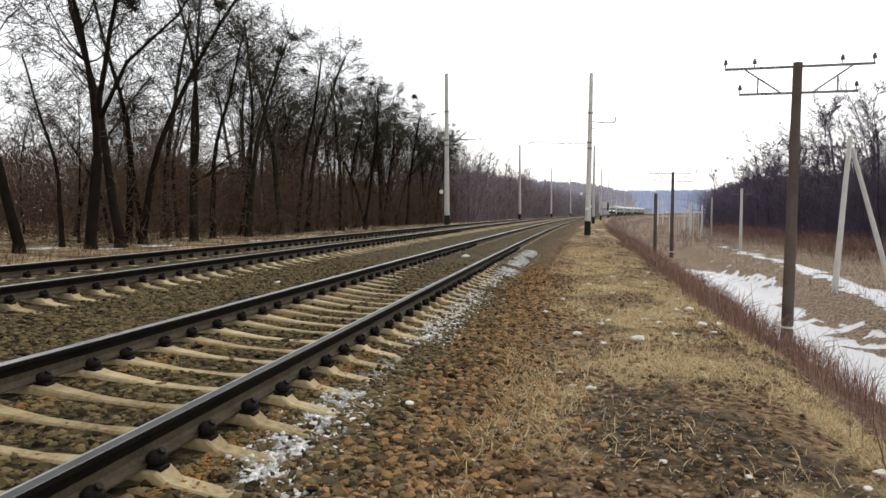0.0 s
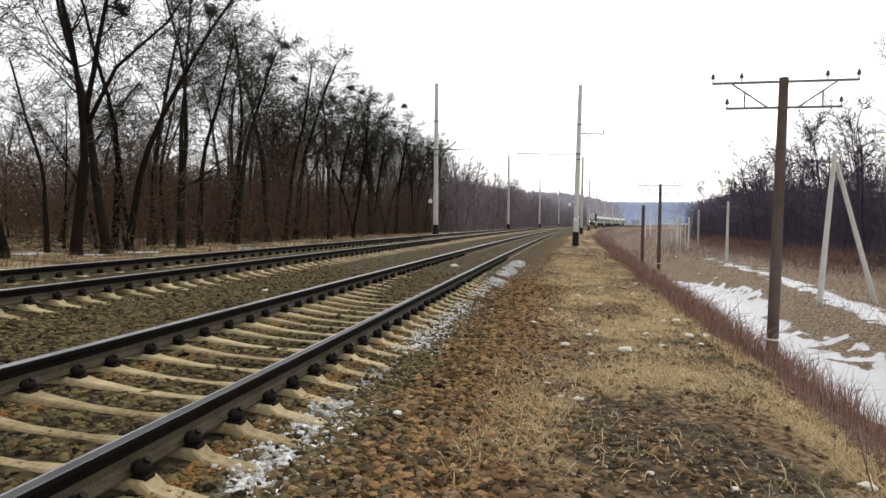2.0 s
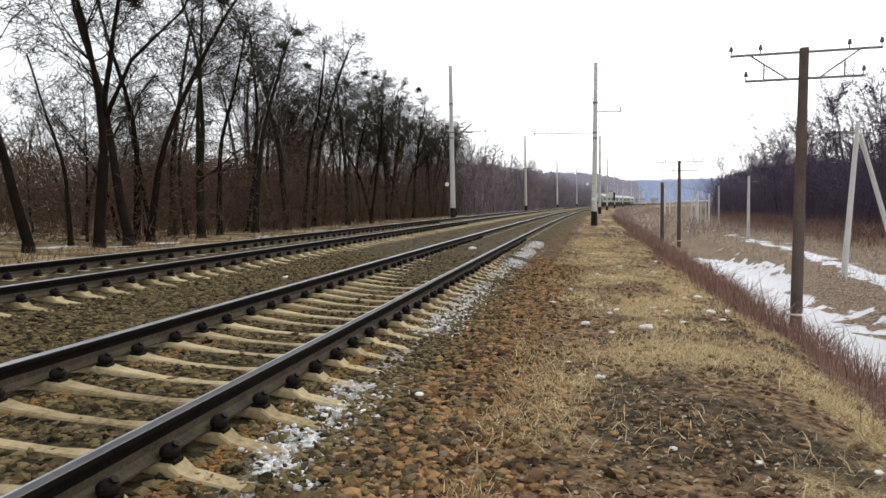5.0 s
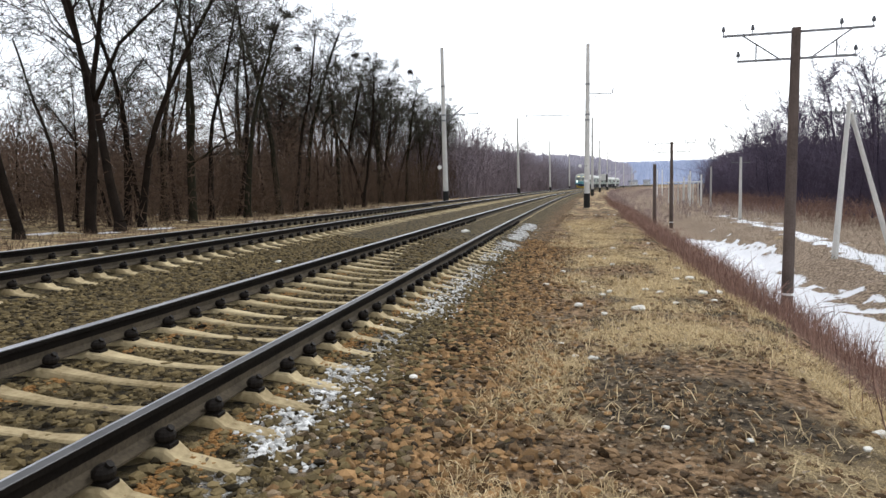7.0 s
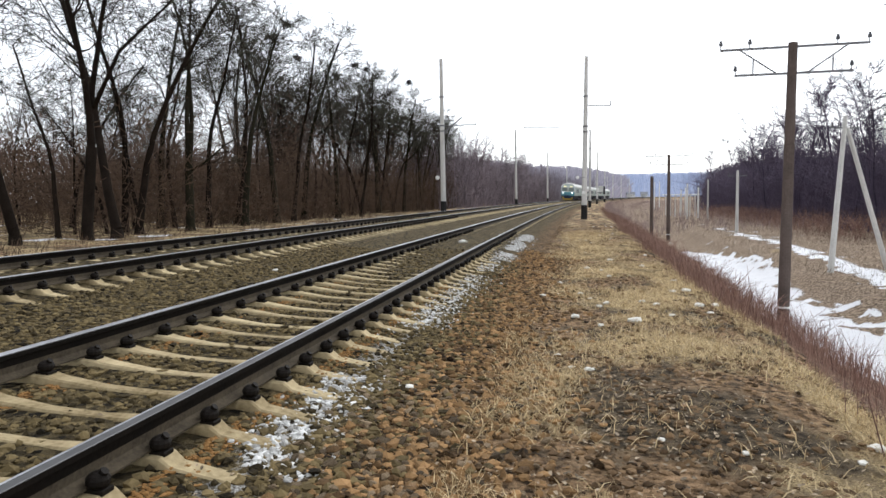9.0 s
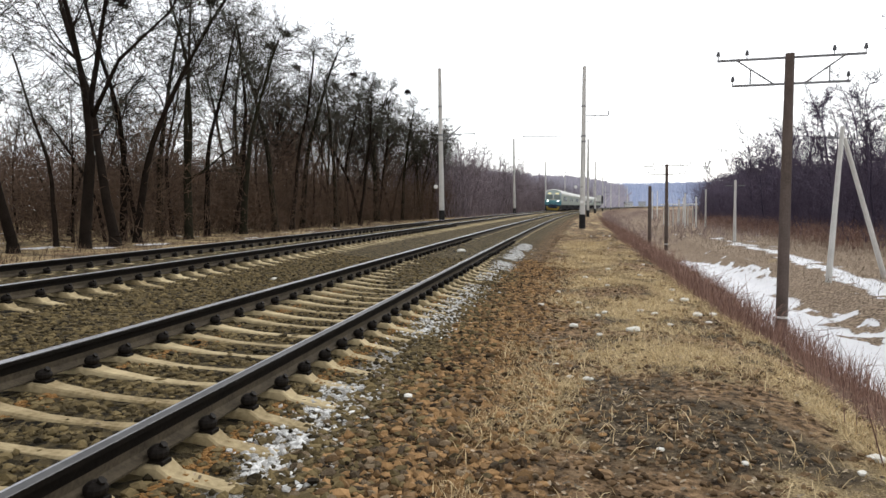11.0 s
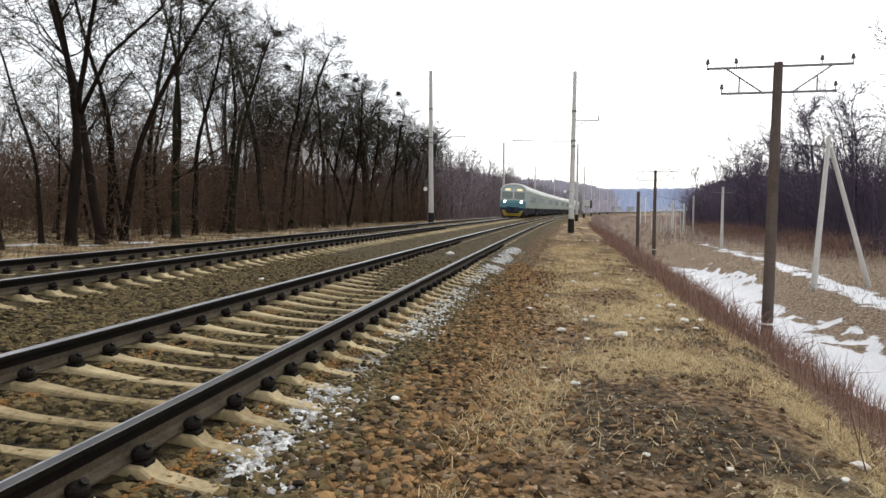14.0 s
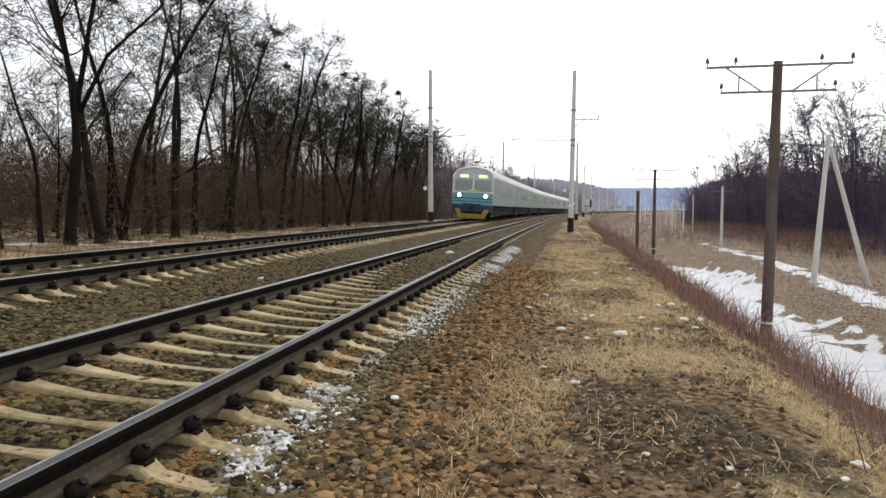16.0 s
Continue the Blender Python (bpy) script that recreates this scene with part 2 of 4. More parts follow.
SS = np.concatenate([np.array([-300, -150, -80, -40, -25, -15, -10, -7, -5, -3, -1.5]), np.arange(0, 24, 0.16), np.arange(24, 60, 0.5), np.arange(60, 140, 2.0),
                     np.arange(140, 420, 10.0), np.array([430, 480, 540, 620, 720, 850, 1000, 1200])])


def fbm(x, y, scale, seed=0.0):
    return noise.fractal(Vector((x * scale, y * scale, seed)), 1.0, 2.0, 4)


def height(u, s):
    z = float(lerp_profile(PROFILE, u))
    if -2.4 < u < 0.8:
        z += 0.045 * max(0.0, min(1.0, (s - (10 if u < 0 else 15)) / 6))
    if -5.85 < u < -4.45:
        z += 0.04
    out = max(0.0, min(1.0, (u - 0.9) / 0.8)) + max(0.0, min(1.0, (-8.2 - u) / 3))
    amp = 0.05 * min(out, 1.0) + (0.08 if u > 4.6 or u < -11 else 0.0)
    z += amp * fbm(u, s, 0.45, 3.0) + 0.35 * amp * fbm(u, s, 2.2, 9.0)
    if u > 9:
        z += 0.10 * fbm(u, s, 0.16, 5.0) * min((u - 9) / 4, 1)
    return z


# patches of pale straw on the bank: u, s, half width, half length
STRAW_PATCHES = [(3.25, 7.7, 0.85, 1.15), (3.25, 11.2, 0.8, 1.2), (2.2, 12.1, 0.35, 0.9), (1.9, 6.2, 0.3, 0.8), (2.75, 22.0, 0.7, 3.5), (3.75, 4.3, 0.5, 0.5), (2.9, 15.5, 0.8, 1.6), (2.6, 29.0, 0.9, 4.0), (4.4, 6.3, 0.36, 2.2), (4.2, 14.0, 0.5, 3.0)]


def patch(u, s):
    """How deep inside a patch of straw: 1 at its middle, 0 at its rim and below outside."""
    return max(1 - math.hypot((u - a) / w, (s - b) / h) for a, b, w, h in STRAW_PATCHES)


def build_ground():
    verts, zone_a, zone_b, zone_c = [], [], [], []
    for s in SS:
        for u in US:
            z = height(u, s)
            p = spot(u, s, z)
            verts.append((p.x, p.y, p.z))
            n1, n2, n3 = fbm(u, s, 0.35, 1.0), fbm(u, s, 1.1, 2.0), fbm(u * 1.6, s * 0.7, 0.8, 4.0)
            snow = 0.0
            if 7.5 < u < 11.6:
                mid, wide = 9.35 + 0.35 * math.sin(s * 0.21) + (0.25 if s > 30 else 0), 1.35 + 0.25 * math.sin(s * 0.37 + 1)
                snow = 1.45 - abs(u - mid) / wide + 0.55 * n2 + 0.95 * fbm(u * 2.4, s * 0.9, 1.0, 14.0)
                snow *= 1.0 if 10 < s < 46 else max(0.0, 1 - abs(s - (10 if s < 28 else 46)) / 3)
            path = float(np.interp(s, [20, 27, 38, 51, 70], [12.9, 13.3, 14.2, 15.2, 15.5]))
            if 15 < s < 72:
                snow = max(snow, 1.1 - abs(u - path) / 0.85 + 0.7 * n2)
            if u < -14:
                snow = max(snow, 1.6 * n1 + 0.7 * n2 - 0.55)
            if u > 9 and 20 < s < 90:
                snow = max(snow, 1.3 * n2 + 0.8 * n3 - 0.5)
            ballast = max(0.0, min(1.0, (u + 9.0) / 0.6)) * max(0.0, min(1.0, (1.5 + 0.35 * n2 - u) / 0.5))
            grass = 0.0
            if 0.9 < u < 4.9:
                grass = max(0.22 + 0.7 * n1 + 0.8 * n2 + 0.12 * (s > 7), 0.45 + 0.9 * patch(u, s) + 0.5 * n2)
            if -11.5 < u < -8.6:
                grass = 0.6 + 0.5 * n2
            if u > 11.8:
                grass = -0.05 + 0.7 * n1
            mud = 0.0
            if u < -12:
                mud = 0.30 + 0.7 * n2
                grass = 0.55 + 0.6 * n3
            if 1.7 < u < 5.0 and s < 12:
                mud = 1.15 - math.hypot((u - 3.2) / 0.95, (s - 5.05) / 1.5) + 0.6 * n2
            if 1.3 < u < 5.0 and s > 2 and mud < 0.3:
                mud = max(mud, 0.14 + 1.5 * fbm(u, s * 0.8, 1.7, 33.0) - 0.5 * max(0.0, patch(u, s)))
            rusty = max(0.0, 1.1 - abs(u - 1.2) / 0.8) * (0.8 + 0.6 * n2)
            c = max(0.0, min(1.0, (u - 8.2 + 3.4 * max(0.0, min(1.0, (s - 55) / 30)) + 0.6 * n2) / 1.2))
            lime_dust = 1.0 - abs(u - 0.56) / 0.30 + 0.7 * n2 - max(0.0, s - 5) / 9 if 1.5 < s < 60 else 0.0
            zone_c.append((c, max(0.0, min(0.62, lime_dust)), 0, 1))
            zone_a.append((ballast, max(0, min(1, grass)), max(0, min(0.72, snow * 1.3)), 1))
            zone_b.append((max(0, min(1, mud * 1.3)), max(0, min(1, rusty)), max(0.0, min(1.0, (u - 4.7 + 0.6 * n2) / 0.9)) * max(0.0, min(1.0, (8.6 - u + 0.5 * n2) / 0.8)) * max(0.0, min(1.0, (95 - s) / 35)), 1))
    nu = len(US)
    faces = [(i * nu + j, i * nu + j + 1, (i + 1) * nu + j + 1, (i + 1) * nu + j) for i in range(len(SS) - 1) for j in range(nu - 1)]
    m = bpy.data.materials.new("trackside_ground")
    m.use_nodes = True
    n, l = m.node_tree.nodes, m.node_tree.links
    bsdf = n["Principled BSDF"]
    bsdf.inputs["Roughness"].default_value = 0.95
    bsdf.inputs["Specular IOR Level"].default_value = 0.15
    za, zb, zc = n.new("ShaderNodeAttribute"), n.new("ShaderNodeAttribute"), n.new("ShaderNodeAttribute")
    za.attribute_name, zb.attribute_name, zc.attribute_name = "zone_a", "zone_b", "zone_c"
    sa, sb, sc = n.new("ShaderNodeSeparateColor"), n.new("ShaderNodeSeparateColor"), n.new("ShaderNodeSeparateColor")
    l.new(zc.outputs["Color"], sc.inputs[0])
    l.new(za.outputs["Color"], sa.inputs[0])
    l.new(zb.outputs["Color"], sb.inputs[0])
    co = n.new("ShaderNodeTexCoord").outputs["Object"]

    def tex(scale, detail=6):
        t = n.new("ShaderNodeTexNoise")
        t.inputs["Scale"].default_value, t.inputs["Detail"].default_value, t.inputs["Roughness"].default_value = scale, detail, 0.65
        l.new(co, t.inputs["Vector"])
        return t.outputs["Fac"]

    def ramp(src, lo, hi, a=0.3, b=0.7):
        r = n.new("ShaderNodeValToRGB")
        r.color_ramp.elements[0].position, r.color_ramp.elements[1].position = a, b
        r.color_ramp.elements[0].color, r.color_ramp.elements[1].color = (*lo, 1), (*hi, 1)
        l.new(src, r.inputs[0])
        return r.outputs[0]

    def over(below, above, amount, rag, edge=0.12):
        """Lays one colour over another, with a ragged edge."""
        add = n.new("ShaderNodeMath")
        add.operation = "ADD"
        l.new(amount, add.inputs[0])
        l.new(rag, add.inputs[1])
        cut = n.new("ShaderNodeMapRange")
        cut.inputs["From Min"].default_value, cut.inputs["From Max"].default_value = 1.0 - edge, 1.0 + edge
        l.new(add.outputs[0], cut.inputs["Value"])
        mx = n.new("ShaderNodeMix")
        mx.data_type = "RGBA"
        l.new(cut.outputs["Result"], mx.inputs["Factor"])
        l.new(below, mx.inputs["A"])
        l.new(above, mx.inputs["B"])
        return mx.outputs["Result"]

    pebble = n.new("ShaderNodeTexVoronoi")
    pebble.inputs["Scale"].default_value = 17.0
    l.new(co, pebble.inputs["Vector"])
    fine, mid, rag = tex(60), tex(7), tex(11, 8)
    soil = ramp(rag, (0.030, 0.017, 0.008), (0.46, 0.30, 0.165), 0.38, 0.62)
    stones = ramp(pebble.outputs["Color"], (0.008, 0.006, 0.003), (0.19, 0.145, 0.07), 0.18, 0.92)
    rusty = ramp(pebble.outputs["Color"], (0.010, 0.006, 0.003), (0.27, 0.17, 0.08), 0.15, 0.95)
    straw = ramp(fine, (0.13, 0.085, 0.04), (0.74, 0.57, 0.31), 0.36, 0.60)
    mud = ramp(rag, (0.016, 0.012, 0.007), (0.19, 0.142, 0.088), 0.38, 0.64)
    snow = ramp(tex(3), (0.84, 0.85, 0.88), (0.95, 0.95, 0.96))
    slope = ramp(rag, (0.075, 0.044, 0.032), (0.42, 0.27, 0.19), 0.38, 0.66)
    field = ramp(rag, (0.062, 0.044, 0.031), (0.54, 0.41, 0.29), 0.36, 0.66)
    col = over(soil, field, sc.outputs[0], rag, 0.25)
    col = over(col, straw, sa.outputs[1], rag, 0.2)
    col = over(col, slope, sb.outputs[2], rag, 0.2)
    col = over(col, mud, sb.outputs[0], rag, 0.2)
    col = over(col, stones, sa.outputs[0], rag, 0.15)
    col = over(col, rusty, sb.outputs[1], rag, 0.2)
    col = over(col, ramp(fine, (0.16, 0.15, 0.125), (0.72, 0.71, 0.68), 0.3, 0.66), sc.outputs[1], fine, 0.2)
    col = over(col, snow, sa.outputs[2], rag, 0.06)
    l.new(col, bsdf.inputs["Base Color"])
    hsum = n.new("ShaderNodeMath")
    hsum.operation = "MULTIPLY_ADD"
    hsum.inputs[1].default_value = 0.6
    l.new(pebble.outputs["Distance"], hsum.inputs[0])
    l.new(fine, hsum.inputs[2])
    b = n.new("ShaderNodeBump")
    b.inputs["Strength"].default_value, b.inputs["Distance"].default_value = 1.0, 0.05
    l.new(hsum.outputs[0], b.inputs["Height"])
    l.new(b.outputs[0], bsdf.inputs["Normal"])
    me = mesh("ground", verts, faces, m, smooth=True)
    for nm, data in (("zone_a", zone_a), ("zone_b", zone_b), ("zone_c", zone_c)):
        at = me.color_attributes.new(nm, "FLOAT_COLOR", "POINT")
        at.data.foreach_set("color", np.array(data, dtype=np.float32).ravel())
    tagged(new("ground", me), "railway bank of ballast, dry grass, mud and thawing snow", "ground", kind="structure")


build_ground()

# ---- tracks ----
RAIL_SHAPE = [(-0.036, -0.004), (-0.032, 0.0), (-0.016, 0.0005), (0.032, 0.0), (0.036, -0.004), (0.0365, -0.034), (0.012, -0.046), (0.0095, -0.10), (0.012, -0.145), (0.030, -0.158), (0.075, -0.168), (0.075, -0.18),
              (-0.075, -0.18), (-0.075, -0.168), (-0.030, -0.158), (-0.012, -0.145), (-0.0095, -0.10), (-0.012, -0.046), (-0.0365, -0.034)]


def rail_mesh(far, left):
    stations = np.concatenate([np.arange(-8, 60, 2.0), np.arange(60, 220, 5.0), np.arange(220, 561, 10.0)])
    verts, faces, slots, k = [], [], [], len(RAIL_SHAPE)
    for s in stations:
        m = track_pose(float(s), far)
        for x, z in RAIL_SHAPE:
            verts.append(m @ Vector((x - (GAUGE if left else 0), 0, z)))
    for i in range(len(stations) - 1):
        for j in range(k):
            faces.append((i * k + j, i * k + (j + 1) % k, (i + 1) * k + (j + 1) % k, (i + 1) * k + j))
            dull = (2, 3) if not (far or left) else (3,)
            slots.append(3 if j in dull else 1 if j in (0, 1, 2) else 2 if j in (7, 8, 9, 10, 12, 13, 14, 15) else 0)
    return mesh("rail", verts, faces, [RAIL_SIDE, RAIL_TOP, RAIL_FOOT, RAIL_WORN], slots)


def sleeper_mesh():
    """A pre-stressed concrete sleeper with a sunken middle and sloping ends; origin at the right rail's head."""
    xs = [-2.15, -2.0, -1.82, -1.75, -1.44, -1.36, -1.0, -0.6, -0.24, -0.16, 0.15, 0.22, 0.40, 0.55]
    tops = [-0.27, -0.255, -0.235, -0.186, -0.186, -0.20, -0.225, -0.225, -0.20, -0.186, -0.186, -0.235, -0.255, -0.27]
    half = [0.07, 0.072, 0.075, 0.08, 0.08, 0.072, 0.056, 0.056, 0.072, 0.08, 0.08, 0.075, 0.072, 0.07]
    verts, faces = [], []
    for x, z, w in zip(xs, tops, half):
        verts += [(x, -w - 0.05, -0.40), (x, -w, z - 0.012), (x, -w + 0.014, z), (x, w - 0.014, z), (x, w, z - 0.012), (x, w + 0.05, -0.40)]
    for i in range(len(xs) - 1):
        for j in range(5):
            faces.append((i * 6 + j, i * 6 + j + 1, (i + 1) * 6 + j + 1, (i + 1) * 6 + j))
    faces += [tuple(range(5, -1, -1)), tuple(range((len(xs) - 1) * 6, len(xs) * 6))]
    return mesh("sleeper", verts, faces, CONCRETE)


def clip_mesh():
    """A sprung rail clip: a washer coil, a nut and the bolt's end on a plate."""
    bm = bmesh.new()
    box(bm, -0.05, 0.055, -0.045, 0.045, -0.195, -0.168, 0.006)
    ball = bmesh.ops.create_uvsphere(bm, u_segments=12, v_segments=7, radius=0.062)
    for v in ball["verts"]:
        v.co = Vector((v.co.x * 0.9, v.co.y, v.co.z * 0.72 - 0.135))
    rod(bm, (0.012, 0, -0.115), (0.035, 0, -0.085), 0.024, 0.022, 6)
    me = bpy.data.meshes.new("clip")
    bm.to_mesh(me)
    bm.free()
    me.materials.append(CLIP)
    return me


SLEEPER, CLIPS = sleeper_mesh(), clip_mesh()


def build_track(name, far, phase, label):
    track = tagged(new(name), label, "railway track", kind="structure")
    put("rail", rail_mesh(far, False), track, label="worn steel rail with a shiny head")
    put("rail", rail_mesh(far, True), track, label="worn steel rail with a shiny head")
    rnd = random.Random(11 + far)
    for k in range(-18, 282):
        s = phase + SPACING * k
        m = track_pose(s, far) @ pose(rnd.gauss(0, 0.012), 0, rnd.gauss(-0.004, 0.004), 0, 0, rnd.gauss(0, 0.5))
        sl = put("sleeper", SLEEPER, track, m)
        if k < (46 if not far else 70):
            for x, turn in ((-0.11, 180), (0.11, 0), (-GAUGE - 0.11, 180), (-GAUGE + 0.11, 0)):
                put("clip", CLIPS, sl, pose(x, rnd.gauss(0, 0.006), 0, 0, 0, turn))
    base = np.array([v.co[:] for v in SLEEPER.vertices])
    polys = [tuple(p.vertices) for p in SLEEPER.polygons]
    verts, faces = [], []
    for k in range(282, 640):
        m = track_pose(phase + SPACING * k, far)
        off = len(verts)
        verts += [m @ Vector(c) for c in base]
        faces += [tuple(i + off for i in p) for p in polys]
    rest = put("distant_sleepers", mesh("distant_sleepers", verts, faces, CONCRETE), track)
    rest["kind"] = "stuff"


build_track("track_near", False, 2.753, "railway track with concrete sleepers in stone ballast")
build_track("track_far", True, 2.9, "raised second railway track with concrete sleepers")


# ---- loose stones: real pieces close by ----
def ico():
    bm = bmesh.new()
    bmesh.ops.create_icosphere(bm, subdivisions=1, radius=1.0)
    v = np.array([x.co[:] for x in bm.verts])
    f = np.array([[x.index for x in p.verts] for p in bm.faces])
    bm.free()
    return v, f


ICO_V, ICO_F = ico()


def scatter_stones(name, label, count, material, place, lo, hi, seed):
    rng = np.random.default_rng(seed)
    verts, faces = [], []
    got = 0
    while got < count:
        u, s = place(rng)
        if u is None:
            continue
        r = rng.uniform(lo, hi)
        q = ICO_V * (1 + rng.uniform(-0.42, 0.34, (len(ICO_V), 1))) * (r * rng.uniform(0.65, 1.3, 3)) * np.array([1, 1, 0.68])
        a = rng.uniform(0, math.tau)
        c, d = math.cos(a), math.sin(a)
        q = q @ np.array([[c, d, 0], [-d, c, 0], [0, 0, 1]])
        p = spot(u, s, height(u, s) + r * rng.uniform(-0.5, 0.25))
        faces.append(ICO_F + got * len(ICO_V))
        verts.append(q + np.array(p[:]))
        got += 1
    ob = put(name, mesh(name, np.concatenate(verts), np.concatenate(faces), material))
    tagged(ob, label, "gravel", kind="stuff")


def near_s(rng, lo, hi):
    """Denser close to the eye."""
    return lo + (hi - lo) * rng.random() ** 1.7


def bed(rng):
    s, u = near_s(rng, 1.2, 17), rng.uniform(-4.0, 0.75)
    k = (s - 2.753) / SPACING
    on_sleeper = abs(k - round(k)) * SPACING < 0.115 and -2.1 < u < 0.45
    if on_sleeper and rng.random() < (0.93 if -1.3 < u < -0.3 else 0.985):
        return None, None
    if abs(u) < 0.1 or abs(u + GAUGE) < 0.1:
        return None, None
    return u, s


def shoulder(rng):
    u = rng.normal(1.4, 0.42)
    return (u, near_s(rng, 2.0, 20)) if u > 0.75 else (None, None)


def sleeper_ends(rng):
    return abs(rng.normal(0, 0.36)) + 0.6, near_s(rng, 1.8, 16)


def lime(rng):
    s = 2.2 + 24 * rng.random() ** 1.7
    u = rng.normal(0.56, 0.12)
    return (u, s) if fbm(u, s, 0.9, 8.0) > -0.22 else (None, None)


def grit(rng):
    s = near_s(rng, 1.5, 11)
    u = rng.choice((0.16, -GAUGE + 0.2)) + abs(rng.normal(0, 0.09))
    return (u, s) if fbm(u, s, 1.3, 12.0) > -0.1 else (None, None)


scatter_stones("ballast_stones", "grey-brown crushed stone ballast between the sleepers", 24000, STONE, bed, 0.018, 0.042, 1)
scatter_stones("shoulder_stones", "rust-brown ballast stones on the track shoulder", 11000, BROWN_STONE, shoulder, 0.014, 0.05, 2)
scatter_stones("grey_shoulder_stones", "grey-brown crushed stone beyond the sleeper ends", 5500, STONE, sleeper_ends, 0.016, 0.046, 14)


def clods(rng):
    s, u = near_s(rng, 2.3, 40), rng.uniform(1.3, 5.0)
    return (u, s) if fbm(u, s, 0.8, 17.0) + rng.normal(0, 0.2) > 0.0 else (None, None)


scatter_stones("soil_clods", "dark brown clods of soil on the bank", 11000, CLOD, clods, 0.008, 0.042, 12)
scatter_stones("pale_stones", "pale lime-dusted gravel along the sleeper ends", 8500, LIME, lime, 0.008, 0.03, 3)
scatter_stones("rusty_grit", "orange-brown rusty grit beside the rail foot", 5000, RUST, grit, 0.008, 0.022, 9)


# ---- grass, leaves and stems ----
def strips(name, label, category, material, count, place, seed, tall, wide, lean=0.5):
    """Thin tapered blades: two triangles each."""
    rng = np.random.default_rng(seed)
    verts, faces = [], []
    got = 0
    while got < count:
        u, s = place(rng)
        if u is None:
            continue
        p = spot(u, s, height(u, s) - 0.01)
        h, w, a = rng.uniform(*tall), rng.uniform(*wide), rng.uniform(0, math.tau)
        b = rng.uniform(0, math.tau)
        dx, dy = math.cos(b) * h * lean * rng.uniform(0.2, 1.3), math.sin(b) * h * lean * rng.uniform(0.2, 1.3)
        cx, cy = math.cos(a) * w / 2, math.sin(a) * w / 2
        k = len(verts)
        verts += [(p.x - cx, p.y - cy, p.z), (p.x + cx, p.y + cy, p.z), (p.x + dx * 0.4 + cx * 0.8, p.y + dy * 0.4 + cy * 0.8, p.z + h * 0.6),
                  (p.x + dx * 0.4 - cx * 0.8, p.y + dy * 0.4 - cy * 0.8, p.z + h * 0.6), (p.x + dx, p.y + dy, p.z + h * rng.uniform(0.6, 1.0))]
        faces += [(k, k + 1, k + 2, k + 3), (k + 3, k + 2, k + 4)]
        got += 1
    tagged(put(name, mesh(name, verts, faces, material)), label, category, kind="stuff")


def straw_place(rng):
    s = near_s(rng, 2.5, 34)
    u = rng.uniform(1.5, 4.9)
    mud = math.hypot((u - 3.2) / 1.0, (s - 5.05) / 1.8)
    if mud < 1 and rng.random() < 0.85:
        return None, None
    return (u, s) if max(patch(u, s) + 0.1, 0.8 * fbm(u, s, 0.35, 1.0) + 1.3 * fbm(u, s, 1.1, 2.0) - 0.12) + rng.normal(0, 0.2) > 0 else (None, None)


def leaf_place(rng):
    return rng.normal(2.6, 1.0), near_s(rng, 2.2, 15)


def slope_place(rng):
    s = 3 + 90 * rng.random() ** 1.5
    u = rng.uniform(3.8, 8.2)
    if 4.55 + 0.5 * fbm(u, s, 0.5, 26.0) + rng.normal(0, 0.14) > u:
        return None, None
    return (u, s) if fbm(u, s, 0.55, 6.0) + rng.normal(0, 0.15) > -0.05 and rng.random() < max(0.18, min(1.0, (s - 5) / 18)) else (None, None)


strips("dry_grass", "flattened straw-coloured dry grass on the bank", "grass", STRAW, 52000, straw_place, 4, (0.02, 0.12), (0.003, 0.010), 1.5)
strips("red_stems", "dense red-brown bare stems on the ditch slope", "bushes", REED, 34000, slope_place, 6, (0.08, 0.8), (0.004, 0.010), 0.5)


def bank_grass(rng):
    return rng.uniform(11.5, 26), 18 + 80 * rng.random() ** 1.3


strips("bank_grass", "sparse brown grass on the far bank", "grass", DULL_GRASS, 14000, bank_grass, 7, (0.06, 0.3), (0.008, 0.02), 1.2)


def verge(rng):
    return rng.uniform(-20, -8.8), 15 + 75 * rng.random() ** 1.3


strips("verge_weeds", "dry brown weeds between the track and the wood", "grass", BRUSH, 7000, verge, 13, (0.08, 0.5), (0.008, 0.022), 0.7)


def leaves(name, label, count, seed):
    rng = np.random.default_rng(seed)
    verts, faces = [], []
    for i in range(count):
        u, s = leaf_place(rng)
        p = spot(u, s, height(u, s) + 0.012)
        a, size = rng.uniform(0, math.tau), rng.uniform(0.006, 0.022)
        c, d = math.cos(a), math.sin(a)
        tilt = rng.uniform(-0.5, 0.5)
        k = len(verts)
        for x, y in ((-1, 0), (-0.3, 0.7), (0.6, 0.6), (1, 0), (0.5, -0.6), (-0.4, -0.65)):
            r = size * rng.uniform(0.55, 1.25)
            verts.append((p.x + r * (x * c - y * d), p.y + r * (x * d + y * c), p.z + r * (x * tilt + 0.3 * abs(y))))
        faces += [(k, k + 1, k + 2, k + 3), (k, k + 3, k + 4, k + 5)]
    tagged(put(name, mesh(name, verts, faces, LEAF)), label, "leaves", kind="stuff")


leaves("fallen_leaves", "brown fallen leaves scattered over the muddy bank", 5500, 8)


# a few pale scraps and lumps that lie on the bank
def lump_mesh(seed):
    bm = bmesh.new()
    bmesh.ops.create_icosphere(bm, subdivisions=2, radius=1.0)
    for v in bm.verts:
        v.co *= 1 + 0.3 * noise.noise(v.co * 1.7 + Vector((seed, 0, 0)))
        v.co.z *= 0.55
    me = bpy.data.meshes.new("pale_stone")
    bm.to_mesh(me)
    bm.free()
    me.materials.append(SCRAP)
    return me


